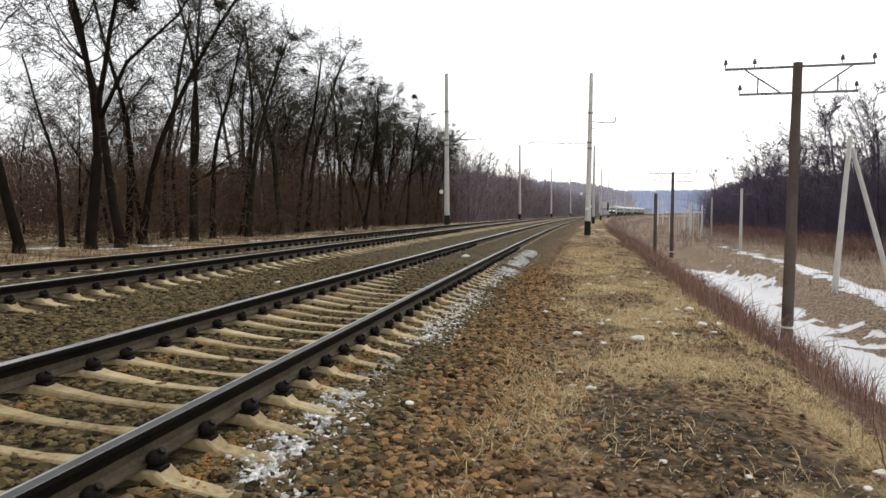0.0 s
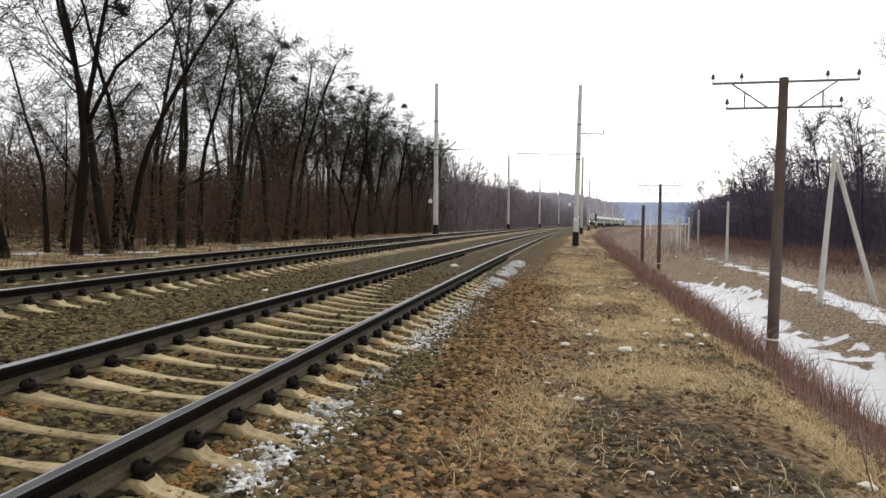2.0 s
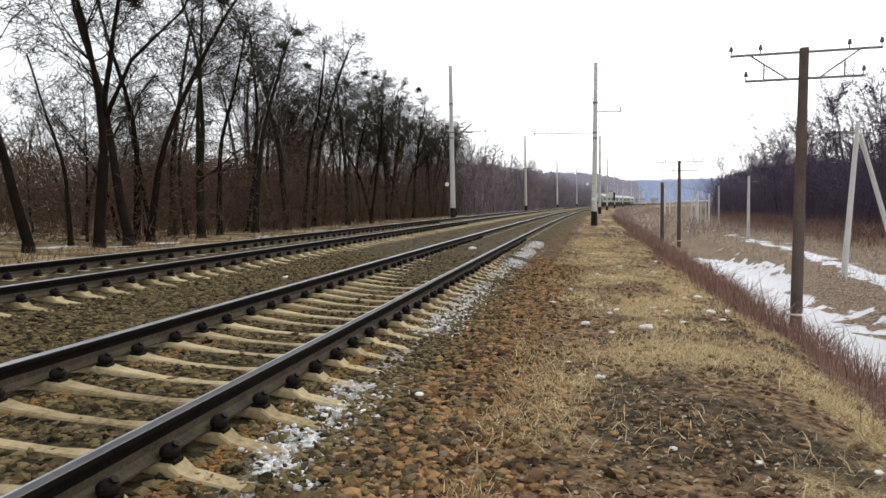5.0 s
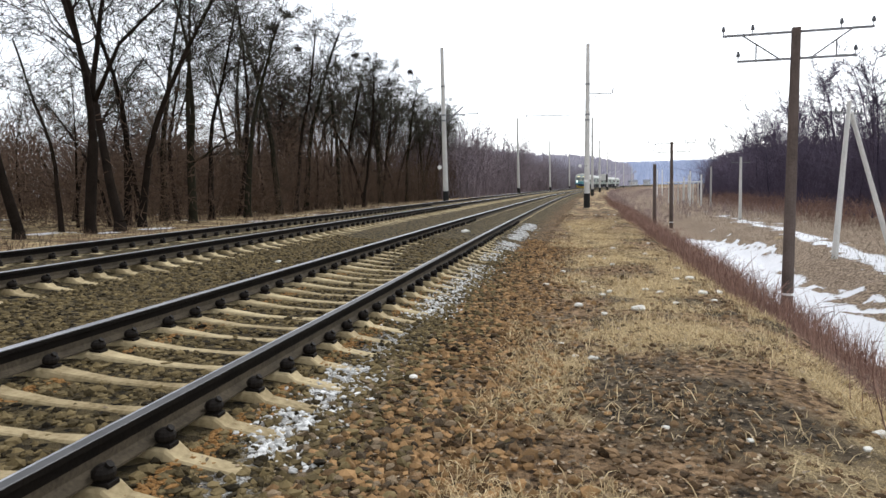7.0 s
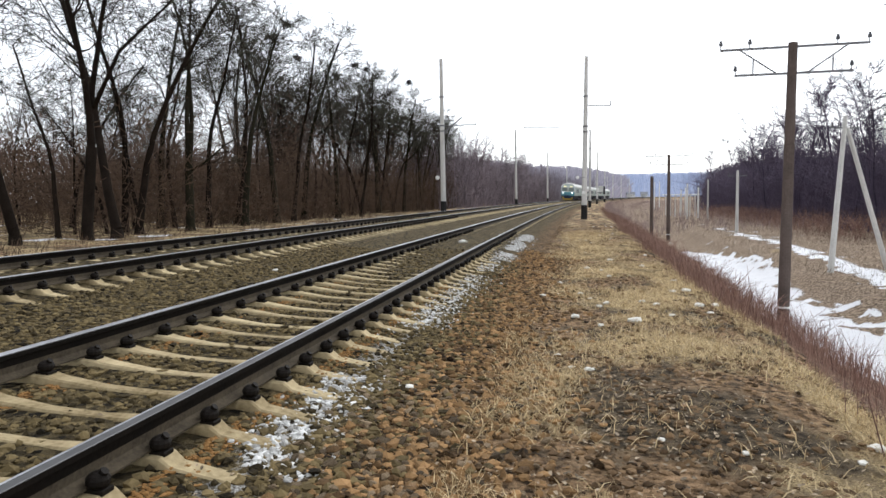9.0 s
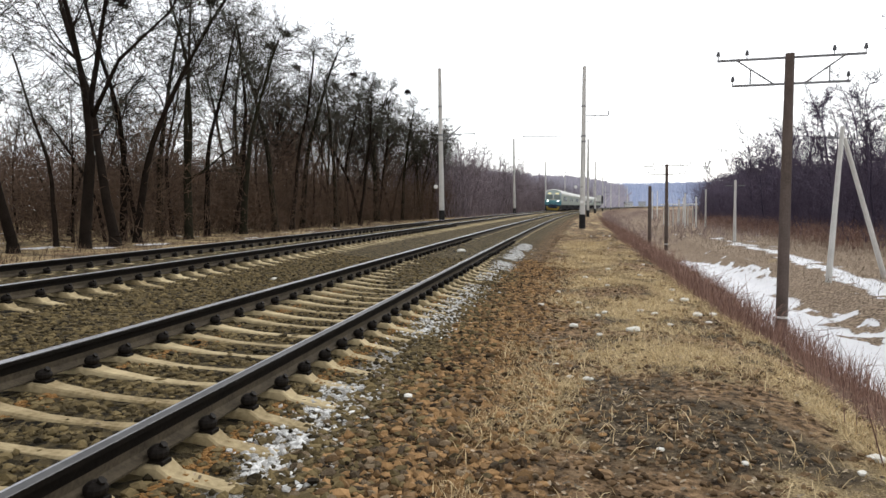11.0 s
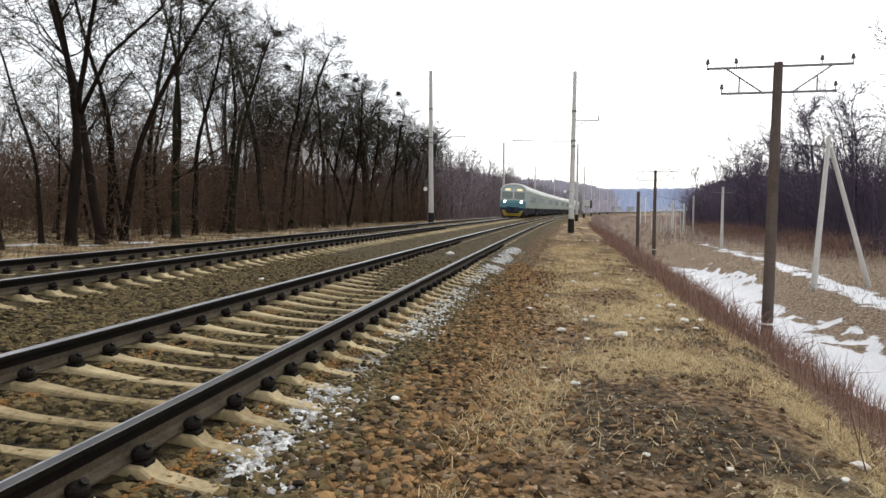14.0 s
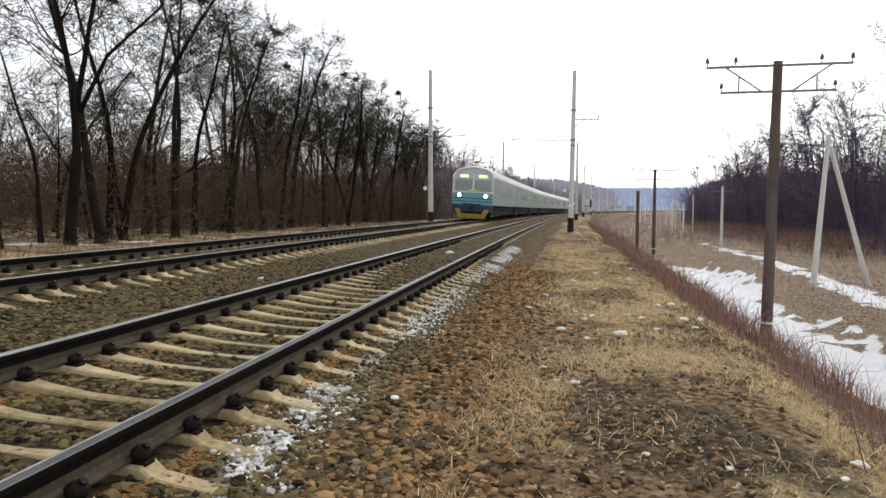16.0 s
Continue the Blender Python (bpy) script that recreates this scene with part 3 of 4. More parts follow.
LUMPS = [lump_mesh(k) for k in range(3)]
for k, (u, s, r) in enumerate([(3.05, 9.15, 0.10), (2.25, 6.6, 0.04), (2.6, 8.75, 0.05), (3.57, 9.6, 0.05), (3.3, 10.9, 0.05), (2.75, 10.6, 0.06), (2.95, 14.0, 0.06), (2.55, 16.0, 0.07),
                               (3.15, 18.0, 0.07), (4.05, 4.6, 0.035), (3.35, 4.55, 0.03), (4.25, 4.9, 0.06), (4.2, 12.6, 0.09), (4.45, 11.4, 0.08), (0.95, 5.35, 0.05), (2.85, 4.7, 0.03),
                               (-0.9, 19.5, 0.13), (3.95, 12.4, 0.07), (4.1, 10.7, 0.08), (4.15, 10.1, 0.05), (3.47, 10.55, 0.06), (2.28, 9.27, 0.07), (2.1, 7.16, 0.045), (2.41, 6.5, 0.05), (-3.0, 11.5, 0.06), (3.8, 16.5, 0.07), (2.0, 13.2, 0.05)]):
    m = stand(u, s, height(u, s) + r * 0.25, k * 47)
    ob = put("pale_stone", LUMPS[k % 3], None, m @ Matrix.Diagonal((r, r * 0.8, r * 0.8, 1)))
    tagged(ob, "small pale stone lying on the bank", "stone", "stones on the bank")


rnd = random.Random(23)
for k in range(30):
    u, s, r = rnd.uniform(1.7, 4.3), 8.5 + 32 * rnd.random(), rnd.uniform(0.025, 0.065)
    ob = put("pale_stone", LUMPS[k % 3], None, stand(u, s, height(u, s) + r * 0.25, k * 53) @ Matrix.Diagonal((r, r * 0.8, r * 0.7, 1)))
    tagged(ob, "small pale stone lying on the bank", "stone", "stones on the bank")


# ---- poles ----
def mast():
    """A tapered round concrete mast of the overhead line with a tarred foot."""
    top = tagged(new("overhead_line_mast"), "tall tapered concrete mast with a black tarred foot", "pole", "overhead line masts")
    part("shaft", fresh(rod, (0, 0, 1.05), (0, 0, 11.75), 0.205, 0.125, 16), POLE, top)
    part("foot", fresh(rod, (0, 0, -0.6), (0, 0, 1.05), 0.235, 0.225, 16), TAR, top, "black tarred foot")
    for z in (6.35, 6.75, 8.9):
        part("clamp_band", fresh(rod, (0, 0, z - 0.05), (0, 0, z + 0.05), 0.185, 0.185, 16), STEEL, top)
    return top


def mast_arm(top, side, length):
    """A bracket over the track with a stay, and an insulator at its end."""
    bm = bmesh.new()
    if side > 0:
        rod(bm, (0.1, 0, 6.2), (1.55, 0, 7.35), 0.05)
        rod(bm, (0.1, 0, 6.75), (side * length, 0, 6.78), 0.03)
    else:
        rod(bm, (0, 0, 6.7), (side * length * 0.4, 0, 6.73), 0.02)
        rod(bm, (side * length * 0.4, 0, 6.73), (side * length, 0, 6.78), 0.028)
        rod(bm, (side * length * 0.33, 0, 6.72), (side * 0.05, 0, 5.75), 0.012)
    part("bracket", bm, STEEL, top, "thin steel bracket arm")
    bm = bmesh.new()
    rod(bm, (side * length, 0, 6.68), (side * length, 0, 6.88), 0.035, 0.025)
    part("insulator", bm, PORCELAIN, top)


def mast_sign(top, x, z, r, plate=True):
    bm = bmesh.new()
    rod(bm, (x, -0.24, z), (x, -0.21, z), r, r, 16)
    sign = part("sign", bm, WHITE, top, "small white enamel sign")
    bm = bmesh.new()
    rod(bm, (0, -0.19, z), (x, -0.2, z), 0.02)
    part("sign_arm", bm, STEEL, top)
    return sign


stations = [51.6, 107.0, 161.0, 213.0, 268.0, 322.0, 376.0]
for k, s in enumerate(stations):
    right = mast()
    right.matrix_basis = stand(2.62, s, -0.5) @ pose(0, 0, 0, 0, 0.7 if k == 0 else 0.2, 0)
    mast_arm(right, -1, 4.4 if k == 0 else 3.4)
    left = mast()
    left.matrix_basis = stand(-8.55 if k else -7.9, s, -0.1) @ pose(0, 0, 0, 0, -0.3, 0)
    mast_arm(left, 1, 2.6)
    if k == 0:
        bm = bmesh.new()
        rod(bm, (0.1, 0, 8.25), (1.75, 0, 8.2), 0.035)
        rod(bm, (1.75, 0, 8.2), (1.78, 0, 8.55), 0.04)
        rod(bm, (0.9, 0, 8.23), (0.1, 0, 7.7), 0.02)
        part("feeder_arm", bm, STEEL, right)
        mast_sign(right, -0.5, 3.05, 0.12)
        bm = bmesh.new()
        box(bm, -0.2, 0.06, -0.25, -0.2, 1.85, 2.05, 0.01)
        part("plate", bm, WHITE, right, "small white plate")
        mast_sign(left, -0.38, 2.85, 0.16)
    elif k == 2:
        bm = bmesh.new()
        box(bm, 0.3, 1.35, -0.3, -0.2, 2.7, 4.1, 0.02)
        part("board", bm, ROOF, right, "pale green lineside board")
        bm = bmesh.new()
        box(bm, 1.37, 1.75, -0.3, 0.3, 2.2, 4.0, 0.03)
        part("signal_box", bm, UNDER, right, "black signal housing")
        bm = bmesh.new()
        box(bm, 0.0, 1.75, -0.18, -0.1, 2.5, 2.62, 0.01)
        part("board_arm", bm, STEEL, right)
    elif k < 4:
        mast_sign(right, -0.3, 2.6, 0.15)


def wire_pole(hgt, s, u, base, lean):
    """An old brown line pole with two braced cross-arms and pin insulators."""
    top = tagged(new("wire_pole"), "weathered brown line pole with two braced cross-arms", "pole", "signal line poles")
    bm = bmesh.new()
    rod(bm, (0, 0, -0.5), (0, 0, hgt), 0.165, 0.12, 14)
    part("shaft", bm, OLD_POLE, top)
    part("band", fresh(rod, (0, 0, 0.46), (0, 0, 0.52), 0.172, 0.172, 14), WHITE, top, "white painted band")
    for side in (-1, 1):
        bm = bmesh.new()
        box(bm, min(side * 0.1, side * 1.88), max(side * 0.1, side * 1.88), -0.03, 0.03, hgt - 0.14, hgt - 0.08)
        part("upper_arm", bm, STEEL, top)
        bm = bmesh.new()
        box(bm, min(side * 0.1, side * 1.48), max(side * 0.1, side * 1.48), -0.03, 0.03, hgt - 0.86, hgt - 0.80)
        part("lower_arm", bm, STEEL, top)
        bm = bmesh.new()
        rod(bm, (side * 0.38, 0, hgt - 0.83), (side * 1.38, 0, hgt - 0.11), 0.022)
        rod(bm, (side * 1.0, 0, hgt - 0.83), (side * 1.0, 0, hgt - 0.38), 0.02)
        part("brace", bm, STEEL, top)
        for x, z in ((1.86, -0.08), (1.1, -0.08), (1.46, -0.80)):
            bm = bmesh.new()
            rod(bm, (side * x, 0, hgt + z), (side * x, 0, hgt + z + 0.12), 0.014)
            rod(bm, (side * x, 0, hgt + z + 0.10), (side * x, 0, hgt + z + 0.17), 0.055, 0.05, 10)
            rod(bm, (side * x, 0, hgt + z + 0.17), (side * x, 0, hgt + z + 0.24), 0.045, 0.03, 10)
            part("insulator", bm, PORCELAIN, top)
    top.matrix_basis = stand(u, s, base, -6) @ pose(0, 0, 0, 0, lean, 0)
    return top


wire_pole(7.86, 20.85, 8.08, -2.55, 0.7)
wire_pole(7.2, 60.9, 9.55, -2.62, 0.0)


def plain_pole(u, s, base, hgt, r0, r1, material, label, lean=0.0, arm=0.75):
    top = tagged(new("line_pole"), label, "pole")
    part("shaft", fresh(rod, (0, 0, -0.5), (0, 0, hgt), r0, r1, 10), material, top)
    top.matrix_basis = stand(u, s, base) @ pose(0, 0, 0, 0, lean, 0)
    if not arm:
        part("cap", fresh(rod, (0, 0, hgt), (0, 0, hgt + 0.06), r1 * 1.1, r1 * 0.8, 10), STEEL, top)
        return top
    bm = bmesh.new()
    box(bm, -arm, arm, -0.03, 0.03, hgt - 0.5, hgt - 0.44)
    part("cross_arm", bm, STEEL, top)
    for x in (-0.9 * arm, -0.45 * arm, 0.45 * arm, 0.9 * arm):
        part("insulator", fresh(rod, (x, 0, hgt - 0.43), (x, 0, hgt - 0.24), 0.035, 0.03, 8), PORCELAIN, top)
    top.matrix_basis = stand(u, s, base) @ pose(0, 0, 0, 0, lean, 0)
    return top


plain_pole(15.2, 62.0, -2.1, 5.3, 0.14, 0.095, POLE, "pale concrete line pole at the snowy path")
strutted = plain_pole(12.5, 30.6, -2.1, 6.35, 0.125, 0.085, POLE, "pale concrete line pole with a leaning strut", 3.6, 0.52)
bm = bmesh.new()
rod(bm, (3.05, 1.9, -0.4), (0.1, 0, 5.9), 0.115, 0.085, 10)
part("strut", bm, POLE, strutted, "leaning concrete strut")
plain_pole(8.2, 61.0, -2.55, 5.3, 0.16, 0.135, OLD_POLE, "stout brown weathered pole without wires", 0.0, 0.0)
plain_pole(18.2, 97.7, -2.0, 5.2, 0.13, 0.10, POLE, "thin pale line pole with dark patches", 0.0, 0.0)


# ---- white shelter frame and posts down by the path ----
def shelter():
    top = tagged(new("open_shelter"), "open white shelter frame with a flat roof on thin posts", "shelter")
    for k in range(6):
        for y in (0.0, 3.0):
            part("post", fresh(rod, (k * 0.75, y, -0.3), (k * 0.75, y, 3.6), 0.065, 0.06, 8), WHITE, top)
    bm = bmesh.new()
    box(bm, -0.5, 4.3, -0.5, 3.5, 3.6, 3.76, 0.03)
    part("roof", bm, WHITE, top, "flat white roof slab")
    top.matrix_basis = stand(14.7, 112.0, -2.4, 8)


def white_post(u, s, hgt):
    top = tagged(new("white_post"), "tall thin white-painted concrete post", "post", "white posts")
    part("shaft", fresh(rod, (0, 0, -0.4), (0, 0, hgt), 0.13, 0.10, 8), WHITE, top)
    part("cap", fresh(rod, (0, 0, hgt), (0, 0, hgt + 0.08), 0.14, 0.14, 8), STEEL, top)
    top.matrix_basis = stand(u, s, height(u, s))


shelter()
for u, s, hgt in ((16.3, 104.0, 5.0), (17.7, 103.3, 4.4), (16.9, 118.0, 4.2), (18.3, 125.0, 4.6), (14.2, 150.0, 6.0), (15.5, 170.0, 6.5), (17.5, 190.0, 7.0), (22.0, 230.0, 8.0)):
    white_post(u, s, hgt)


# ---- single ballast stones, the closest ones ----
def stone_piece(seed):
    rng = np.random.default_rng(seed)
    v = ICO_V * (1 + rng.uniform(-0.42, 0.3, (len(ICO_V), 1))) * np.array([1.0, rng.uniform(0.65, 0.95), rng.uniform(0.5, 0.75)])
    return mesh("stone", v, ICO_F, PIECE)


PIECES = [stone_piece(60 + k) for k in range(7)]
near_track = bpy.data.objects["track_near"]
rnd = random.Random(19)
made = 0
while made < 290:
    s, u = 2.3 + 3.6 * rnd.random(), rnd.uniform(0.6, 2.1)
    if u > 1.5 and rnd.random() < 0.6:
        continue
    r = rnd.uniform(0.022, 0.05)
    turn = pose(0, 0, 0, rnd.uniform(-25, 25), rnd.uniform(-25, 25), rnd.uniform(0, 360))
    put("stone", PIECES[made % 7], near_track, stand(u, s, height(u, s) + r * 0.25) @ turn @ Matrix.Scale(r, 4))
    made += 1


# ---- bare trees ----
class Sticks:
    """Collects tapered sticks of few sides into one mesh."""

    def __init__(self):
        self.v, self.f, self.n = [], [], 0

    def add(self, a, b, r0, r1, sides):
        d = (b - a)
        if d.length < 1e-4:
            return
        d.normalize()
        x = d.cross(Vector((0.31, 0.77, 0.55))).normalized()
        y = d.cross(x)
        for p, r in ((a, r0), (b, r1)):
            for k in range(sides):
                w = math.tau * k / sides
                q = p + (x * math.cos(w) + y * math.sin(w)) * r
                self.v.append((q.x, q.y, q.z))
        n = self.n
        for k in range(sides):
            self.f.append((n + k, n + (k + 1) % sides, n + sides + (k + 1) % sides, n + sides + k))
        self.n += 2 * sides

    def mesh(self, name, material):
        return mesh(name, self.v, self.f, material, smooth=True)


def grow(rnd, wood, twigs, tips, p, d, length, r, level, top_level, thin):
    """One limb as a bent chain of sticks with side limbs: shorter ones towards its tip."""
    steps = (9, 5, 3, 2)[min(level, 3)]
    seg = length / steps
    sway = Vector((rnd.gauss(0, 0.03), rnd.gauss(0, 0.03), 0))
    for k in range(steps):
        wob = (0.06, 0.20, 0.28, 0.34)[min(level, 3)]
        d = (d + sway + Vector((rnd.gauss(0, wob), rnd.gauss(0, wob), rnd.gauss(0.0, wob * 0.6) + (0.07 if level == 1 else 0.0)))).normalized()
        q = p + d * seg
        r2 = r * (0.87 if level == 0 else 0.76)
        into, sides = (wood, 7 if level == 0 else 4) if level < 2 else (twigs, 3)
        into.add(p, q, r, r2, sides)
        p, r = q, r2
        done = (k + 1) / steps
        if level >= top_level or done < (0.34 if level == 0 else 0.2):
            continue
        count = (rnd.choice((1, 1, 2, 3)), rnd.choice((1, 2, 2)), 2)[level]
        for _ in range(count):
            a = rnd.uniform(0, math.tau)
            out = Vector((math.cos(a), math.sin(a), rnd.uniform(-0.3, 0.4) if level else 0.0))
            side = (d * rnd.uniform(0.5, 1.1) + out * rnd.uniform(0.5, 1.0)).normalized()
            span = length * (0.46 - 0.30 * done) * rnd.uniform(0.7, 1.2) if level == 0 else length * rnd.uniform(0.3, 0.5)
            grow(rnd, wood, twigs, tips, p, side, span, max(r * rnd.uniform(0.3, 0.5), thin), level + 1, top_level, thin)
    tips.append(p)


def tuft(rnd, into, centre, size, count):
    """A clump of fine twigs and clinging dry leaves."""
    for _ in range(count):
        a = centre + Vector((rnd.gauss(0, size), rnd.gauss(0, size), rnd.gauss(0, size * 0.7)))
        b = a + Vector((rnd.gauss(0, 0.16), rnd.gauss(0, 0.16), rnd.gauss(0, 0.14)))
        into.add(a, b, 0.019, 0.009, 3)


def tree_kind(seed, hgt, r, top_level=3, thin=0.017, lean=0.05, fork=False, foliage=0, bark=None, boughs=()):
    rnd = random.Random(seed)
    wood, twigs, tips, fol = Sticks(), Sticks(), [], Sticks()
    d = Vector((rnd.gauss(0, lean), rnd.gauss(0, lean), 1)).normalized()
    base = Vector((0, 0, -0.3))
    wood.add(base, base + Vector((0, 0, 0.7)), r * 1.45, r * 1.05, 9)
    start = base + Vector((0, 0, 0.7))
    if fork:
        mid = start + d * hgt * 0.22
        wood.add(start, mid, r * 1.05, r * 0.92, 8)
        for sgn in (-1, 1):
            dd = (d + Vector((sgn * rnd.uniform(0.08, 0.17), rnd.gauss(0, 0.1), 0))).normalized()
            grow(rnd, wood, twigs, tips, mid, dd, hgt * 0.72, r * 0.7, 0, top_level, thin)
    else:
        grow(rnd, wood, twigs, tips, start, d, hgt * 0.9, r, 0, top_level, thin)
    for at, way, length, thick in boughs:
        grow(rnd, wood, twigs, tips, start + d * at, Vector(way).normalized(), length, thick, 1, top_level, thin)
    for _ in range(foliage):
        tuft(rnd, fol, rnd.choice(tips), rnd.uniform(0.16, 0.5), 22)
    return wood.mesh("trunk", bark or BARK), twigs.mesh("crown", TWIG), fol.mesh("dry_foliage", DRY_LEAF) if foliage else None, tips


def tree_from(kind, label, m):
    top = tagged(new("tree"), label, "tree", "trees beside the railway")
    put("trunk", kind[0], top)
    put("crown", kind[1], top)
    if kind[2]:
        put("dry_foliage", kind[2], top, label="clinging grey-green dry foliage")
    top.matrix_basis = m
    return top


BIG = [tree_kind(1, 17, 0.24, fork=True, foliage=54, boughs=((5.5, (0.9, -0.3, 0.75), 8.0, 0.13),)), tree_kind(2, 18, 0.25, lean=0.06, foliage=64), tree_kind(3, 17, 0.29, foliage=76, bark=TRUNK_MOSS),
       tree_kind(4, 18, 0.27, fork=True, bark=TRUNK_MOSS, foliage=40, boughs=((3.5, (0.9, -0.2, 0.25), 5.0, 0.11),)), tree_kind(5, 17, 0.22, lean=0.05, foliage=60), tree_kind(6, 16, 0.22, foliage=76, lean=0.06)]
SLIM = [tree_kind(11, 15, 0.15, lean=0.07, thin=0.017), tree_kind(12, 16, 0.17, lean=0.05, thin=0.017), tree_kind(13, 14, 0.14, lean=0.08, thin=0.017, foliage=12)]
FAR_KIND = [tree_kind(21, 15, 0.2, 2, 0.03), tree_kind(22, 16, 0.2, 2, 0.03, fork=True), tree_kind(23, 14, 0.18, 2, 0.03)]
PURPLE_KIND = [tree_kind(31, 15, 0.13, 3, 0.019), tree_kind(32, 16, 0.15, 3, 0.019, fork=True), tree_kind(33, 14, 0.12, 3, 0.019)]
for k in PURPLE_KIND:
    k[0].materials[0] = PURPLE
    k[1].materials[0] = PURPLE
NOTE = ["tall bare forked tree with a dark trunk", "tall bare leaning tree with dry clinging foliage", "bare tree with grey-green dry foliage", "mossy-barked bare forked tree",
        "tall bare tree with a straight dark trunk", "bare tree thick with dry foliage"]


def nest(kind, tree, which, r):
    """A ball of twigs lodged on a branch tip of the given tree."""
    st = Sticks()
    g = random.Random(which)
    for _ in range(170):
        a = Vector((g.gauss(0, r * 0.42), g.gauss(0, r * 0.42), g.gauss(0, r * 0.36)))
        st.add(a, a + Vector((g.gauss(0, r * 0.5), g.gauss(0, r * 0.5), g.gauss(0, r * 0.3))), 0.022, 0.014, 3)
    high = sorted(kind[3], key=lambda p: 1.6 * math.hypot(p.x, p.y) - p.z)[which]
    ob = put("nest", st.mesh("nest", BARK), None, Matrix.Translation(tree.matrix_basis @ high))
    tagged(ob, "dark ball of twigs lodged high in a bare tree", "nest", "nests in the trees")


rnd = random.Random(77)
# the wood edge along the far track: chosen stems first, as bearing points u, s
for k, (u, s, kind, turn, size) in enumerate([(-19.6, 23.5, 4, 0, 1.0), (-19.4, 27.3, 0, 0, 1.05), (-19.0, 28.8, 1, 200, 1.02), (-19.8, 31.6, 4, 80, 1.0), (-19.3, 35.5, 3, 10, 1.0),
                                              (-20.5, 39.5, 5, 160, 1.05), (-19.5, 42.3, 2, 300, 1.0), (-19.6, 47.3, 2, 45, 1.08), (-20.0, 51.2, 5, 120, 1.1), (-19.6, 60.0, 2, 10, 1.05),
                                              (-19.4, 66.0, 5, 90, 1.05), (-20.0, 84.0, 2, 200, 1.02), (-22.0, 33.5, 5, 15, 1.1), 
                                              (-21.5, 45.0, 5, 70, 1.15), (-23.0, 48.5, 3, 140, 1.05), (-21.0, 55.5, 2, 250, 1.12), (-22.0, 70.0, 5, 190, 1.1), (-21.0, 77.0, 2, 30, 1.1), (-22.5, 37.5, 2, 220, 0.95), (-22.0, 34.8, 5, 300, 0.72)]):
    made = tree_from(BIG[kind], NOTE[kind], stand(u, s, height(u, s), turn) @ Matrix.Scale(size * (0.97 if s < 33 else 0.87), 4))
    if k in (0, 3, 5, 7, 8, 9, 10, 11, 15, 17):
        nest(BIG[kind], made, k % 3, 0.42 if k < 8 else 0.34)
for k in range(165):
    s = 17 + 98 * (k / 165) + rnd.uniform(-2, 2)
    u = -20.5 - 22 * rnd.random() ** 1.4
    if (k % 5 < 2 and s < 55) or (k % 2 and 40 < s < 72):
        continue
    kind = rnd.randrange(6)
    big = rnd.random() < 0.6
    size = rnd.uniform(0.5, 0.75) if s < 55 else rnd.uniform(0.75, 0.98)
    tree_from(BIG[kind] if big else SLIM[kind % 3], NOTE[kind] if big else "slender bare young tree in the wood", stand(u, s, height(u, s) - 0.1, rnd.uniform(0, 360)) @ Matrix.Scale(size, 4))


def joined_trees(name, label, poses, material=None):
    """Many far trees as one mesh."""
    verts, faces, n = [], [], 0
    parts = []
    for kind in FAR_KIND:
        kv, kf, off = [], [], 0
        for me in kind[:2]:
            co = np.empty(len(me.vertices) * 3)
            me.vertices.foreach_get("co", co)
            kv.append(co.reshape(-1, 3))
            ix = np.empty(len(me.polygons) * 4, dtype=np.int64)
            me.polygons.foreach_get("vertices", ix)
            kf.append(ix.reshape(-1, 4) + off)
            off += len(me.vertices)
        parts.append((np.concatenate(kv), np.concatenate(kf)))
    for k, m in enumerate(poses):
        v, f = parts[k % 3]
        a = np.array(m)
        verts.append(v @ a[:3, :3].T + a[:3, 3])
        faces.append(f + n)
        n += len(v)
    tagged(put(name, mesh(name, np.concatenate(verts), np.concatenate(faces), material or TWIG)), label, "woods", kind="stuff")


deep = []
for k in range(70):
    s = 15 + 190 * (k / 70) + rnd.uniform(-3, 3)
    u = -46.0 - 40 * rnd.random()
    deep.append(stand(u, s, -0.5, rnd.uniform(0, 360)) @ Matrix.Scale(rnd.uniform(0.5, 0.75), 4))
joined_trees("deep_wood", "bare trees deep inside the wood", deep)
middle = []
for k in range(110):
    s = 102 + 153 * (k / 110) + rnd.uniform(-4, 4)
    u = -17.5 - 22 * rnd.random() ** 1.3
    middle.append(stand(u, s, -0.8, rnd.uniform(0, 360)) @ Matrix.Scale(rnd.uniform(0.75, 1.0), 4))
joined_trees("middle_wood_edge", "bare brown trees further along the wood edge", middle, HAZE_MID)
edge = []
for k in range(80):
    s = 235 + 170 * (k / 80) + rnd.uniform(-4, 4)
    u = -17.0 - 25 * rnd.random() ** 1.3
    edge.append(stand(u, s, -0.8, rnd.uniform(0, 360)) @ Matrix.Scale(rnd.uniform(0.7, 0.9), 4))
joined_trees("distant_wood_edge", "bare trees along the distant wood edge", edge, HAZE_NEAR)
# the wood beyond the ditch
for k in range(130):
    s = 44 + 119 * (k / 130) + rnd.uniform(-3, 3)
    u = float(np.interp(s, [45, 60, 90, 130], [26, 24.5, 23.5, 27])) + 26 * rnd.random() ** 1.3
    kind = k % 3
    tree_from(PURPLE_KIND[kind], "bare purplish tree in the wood beyond the ditch", stand(u, s, -2.1, rnd.uniform(0, 360)) @ Matrix.Scale(rnd.uniform(0.85, 1.05) if s < 60 else rnd.uniform(0.6, 0.92), 4))


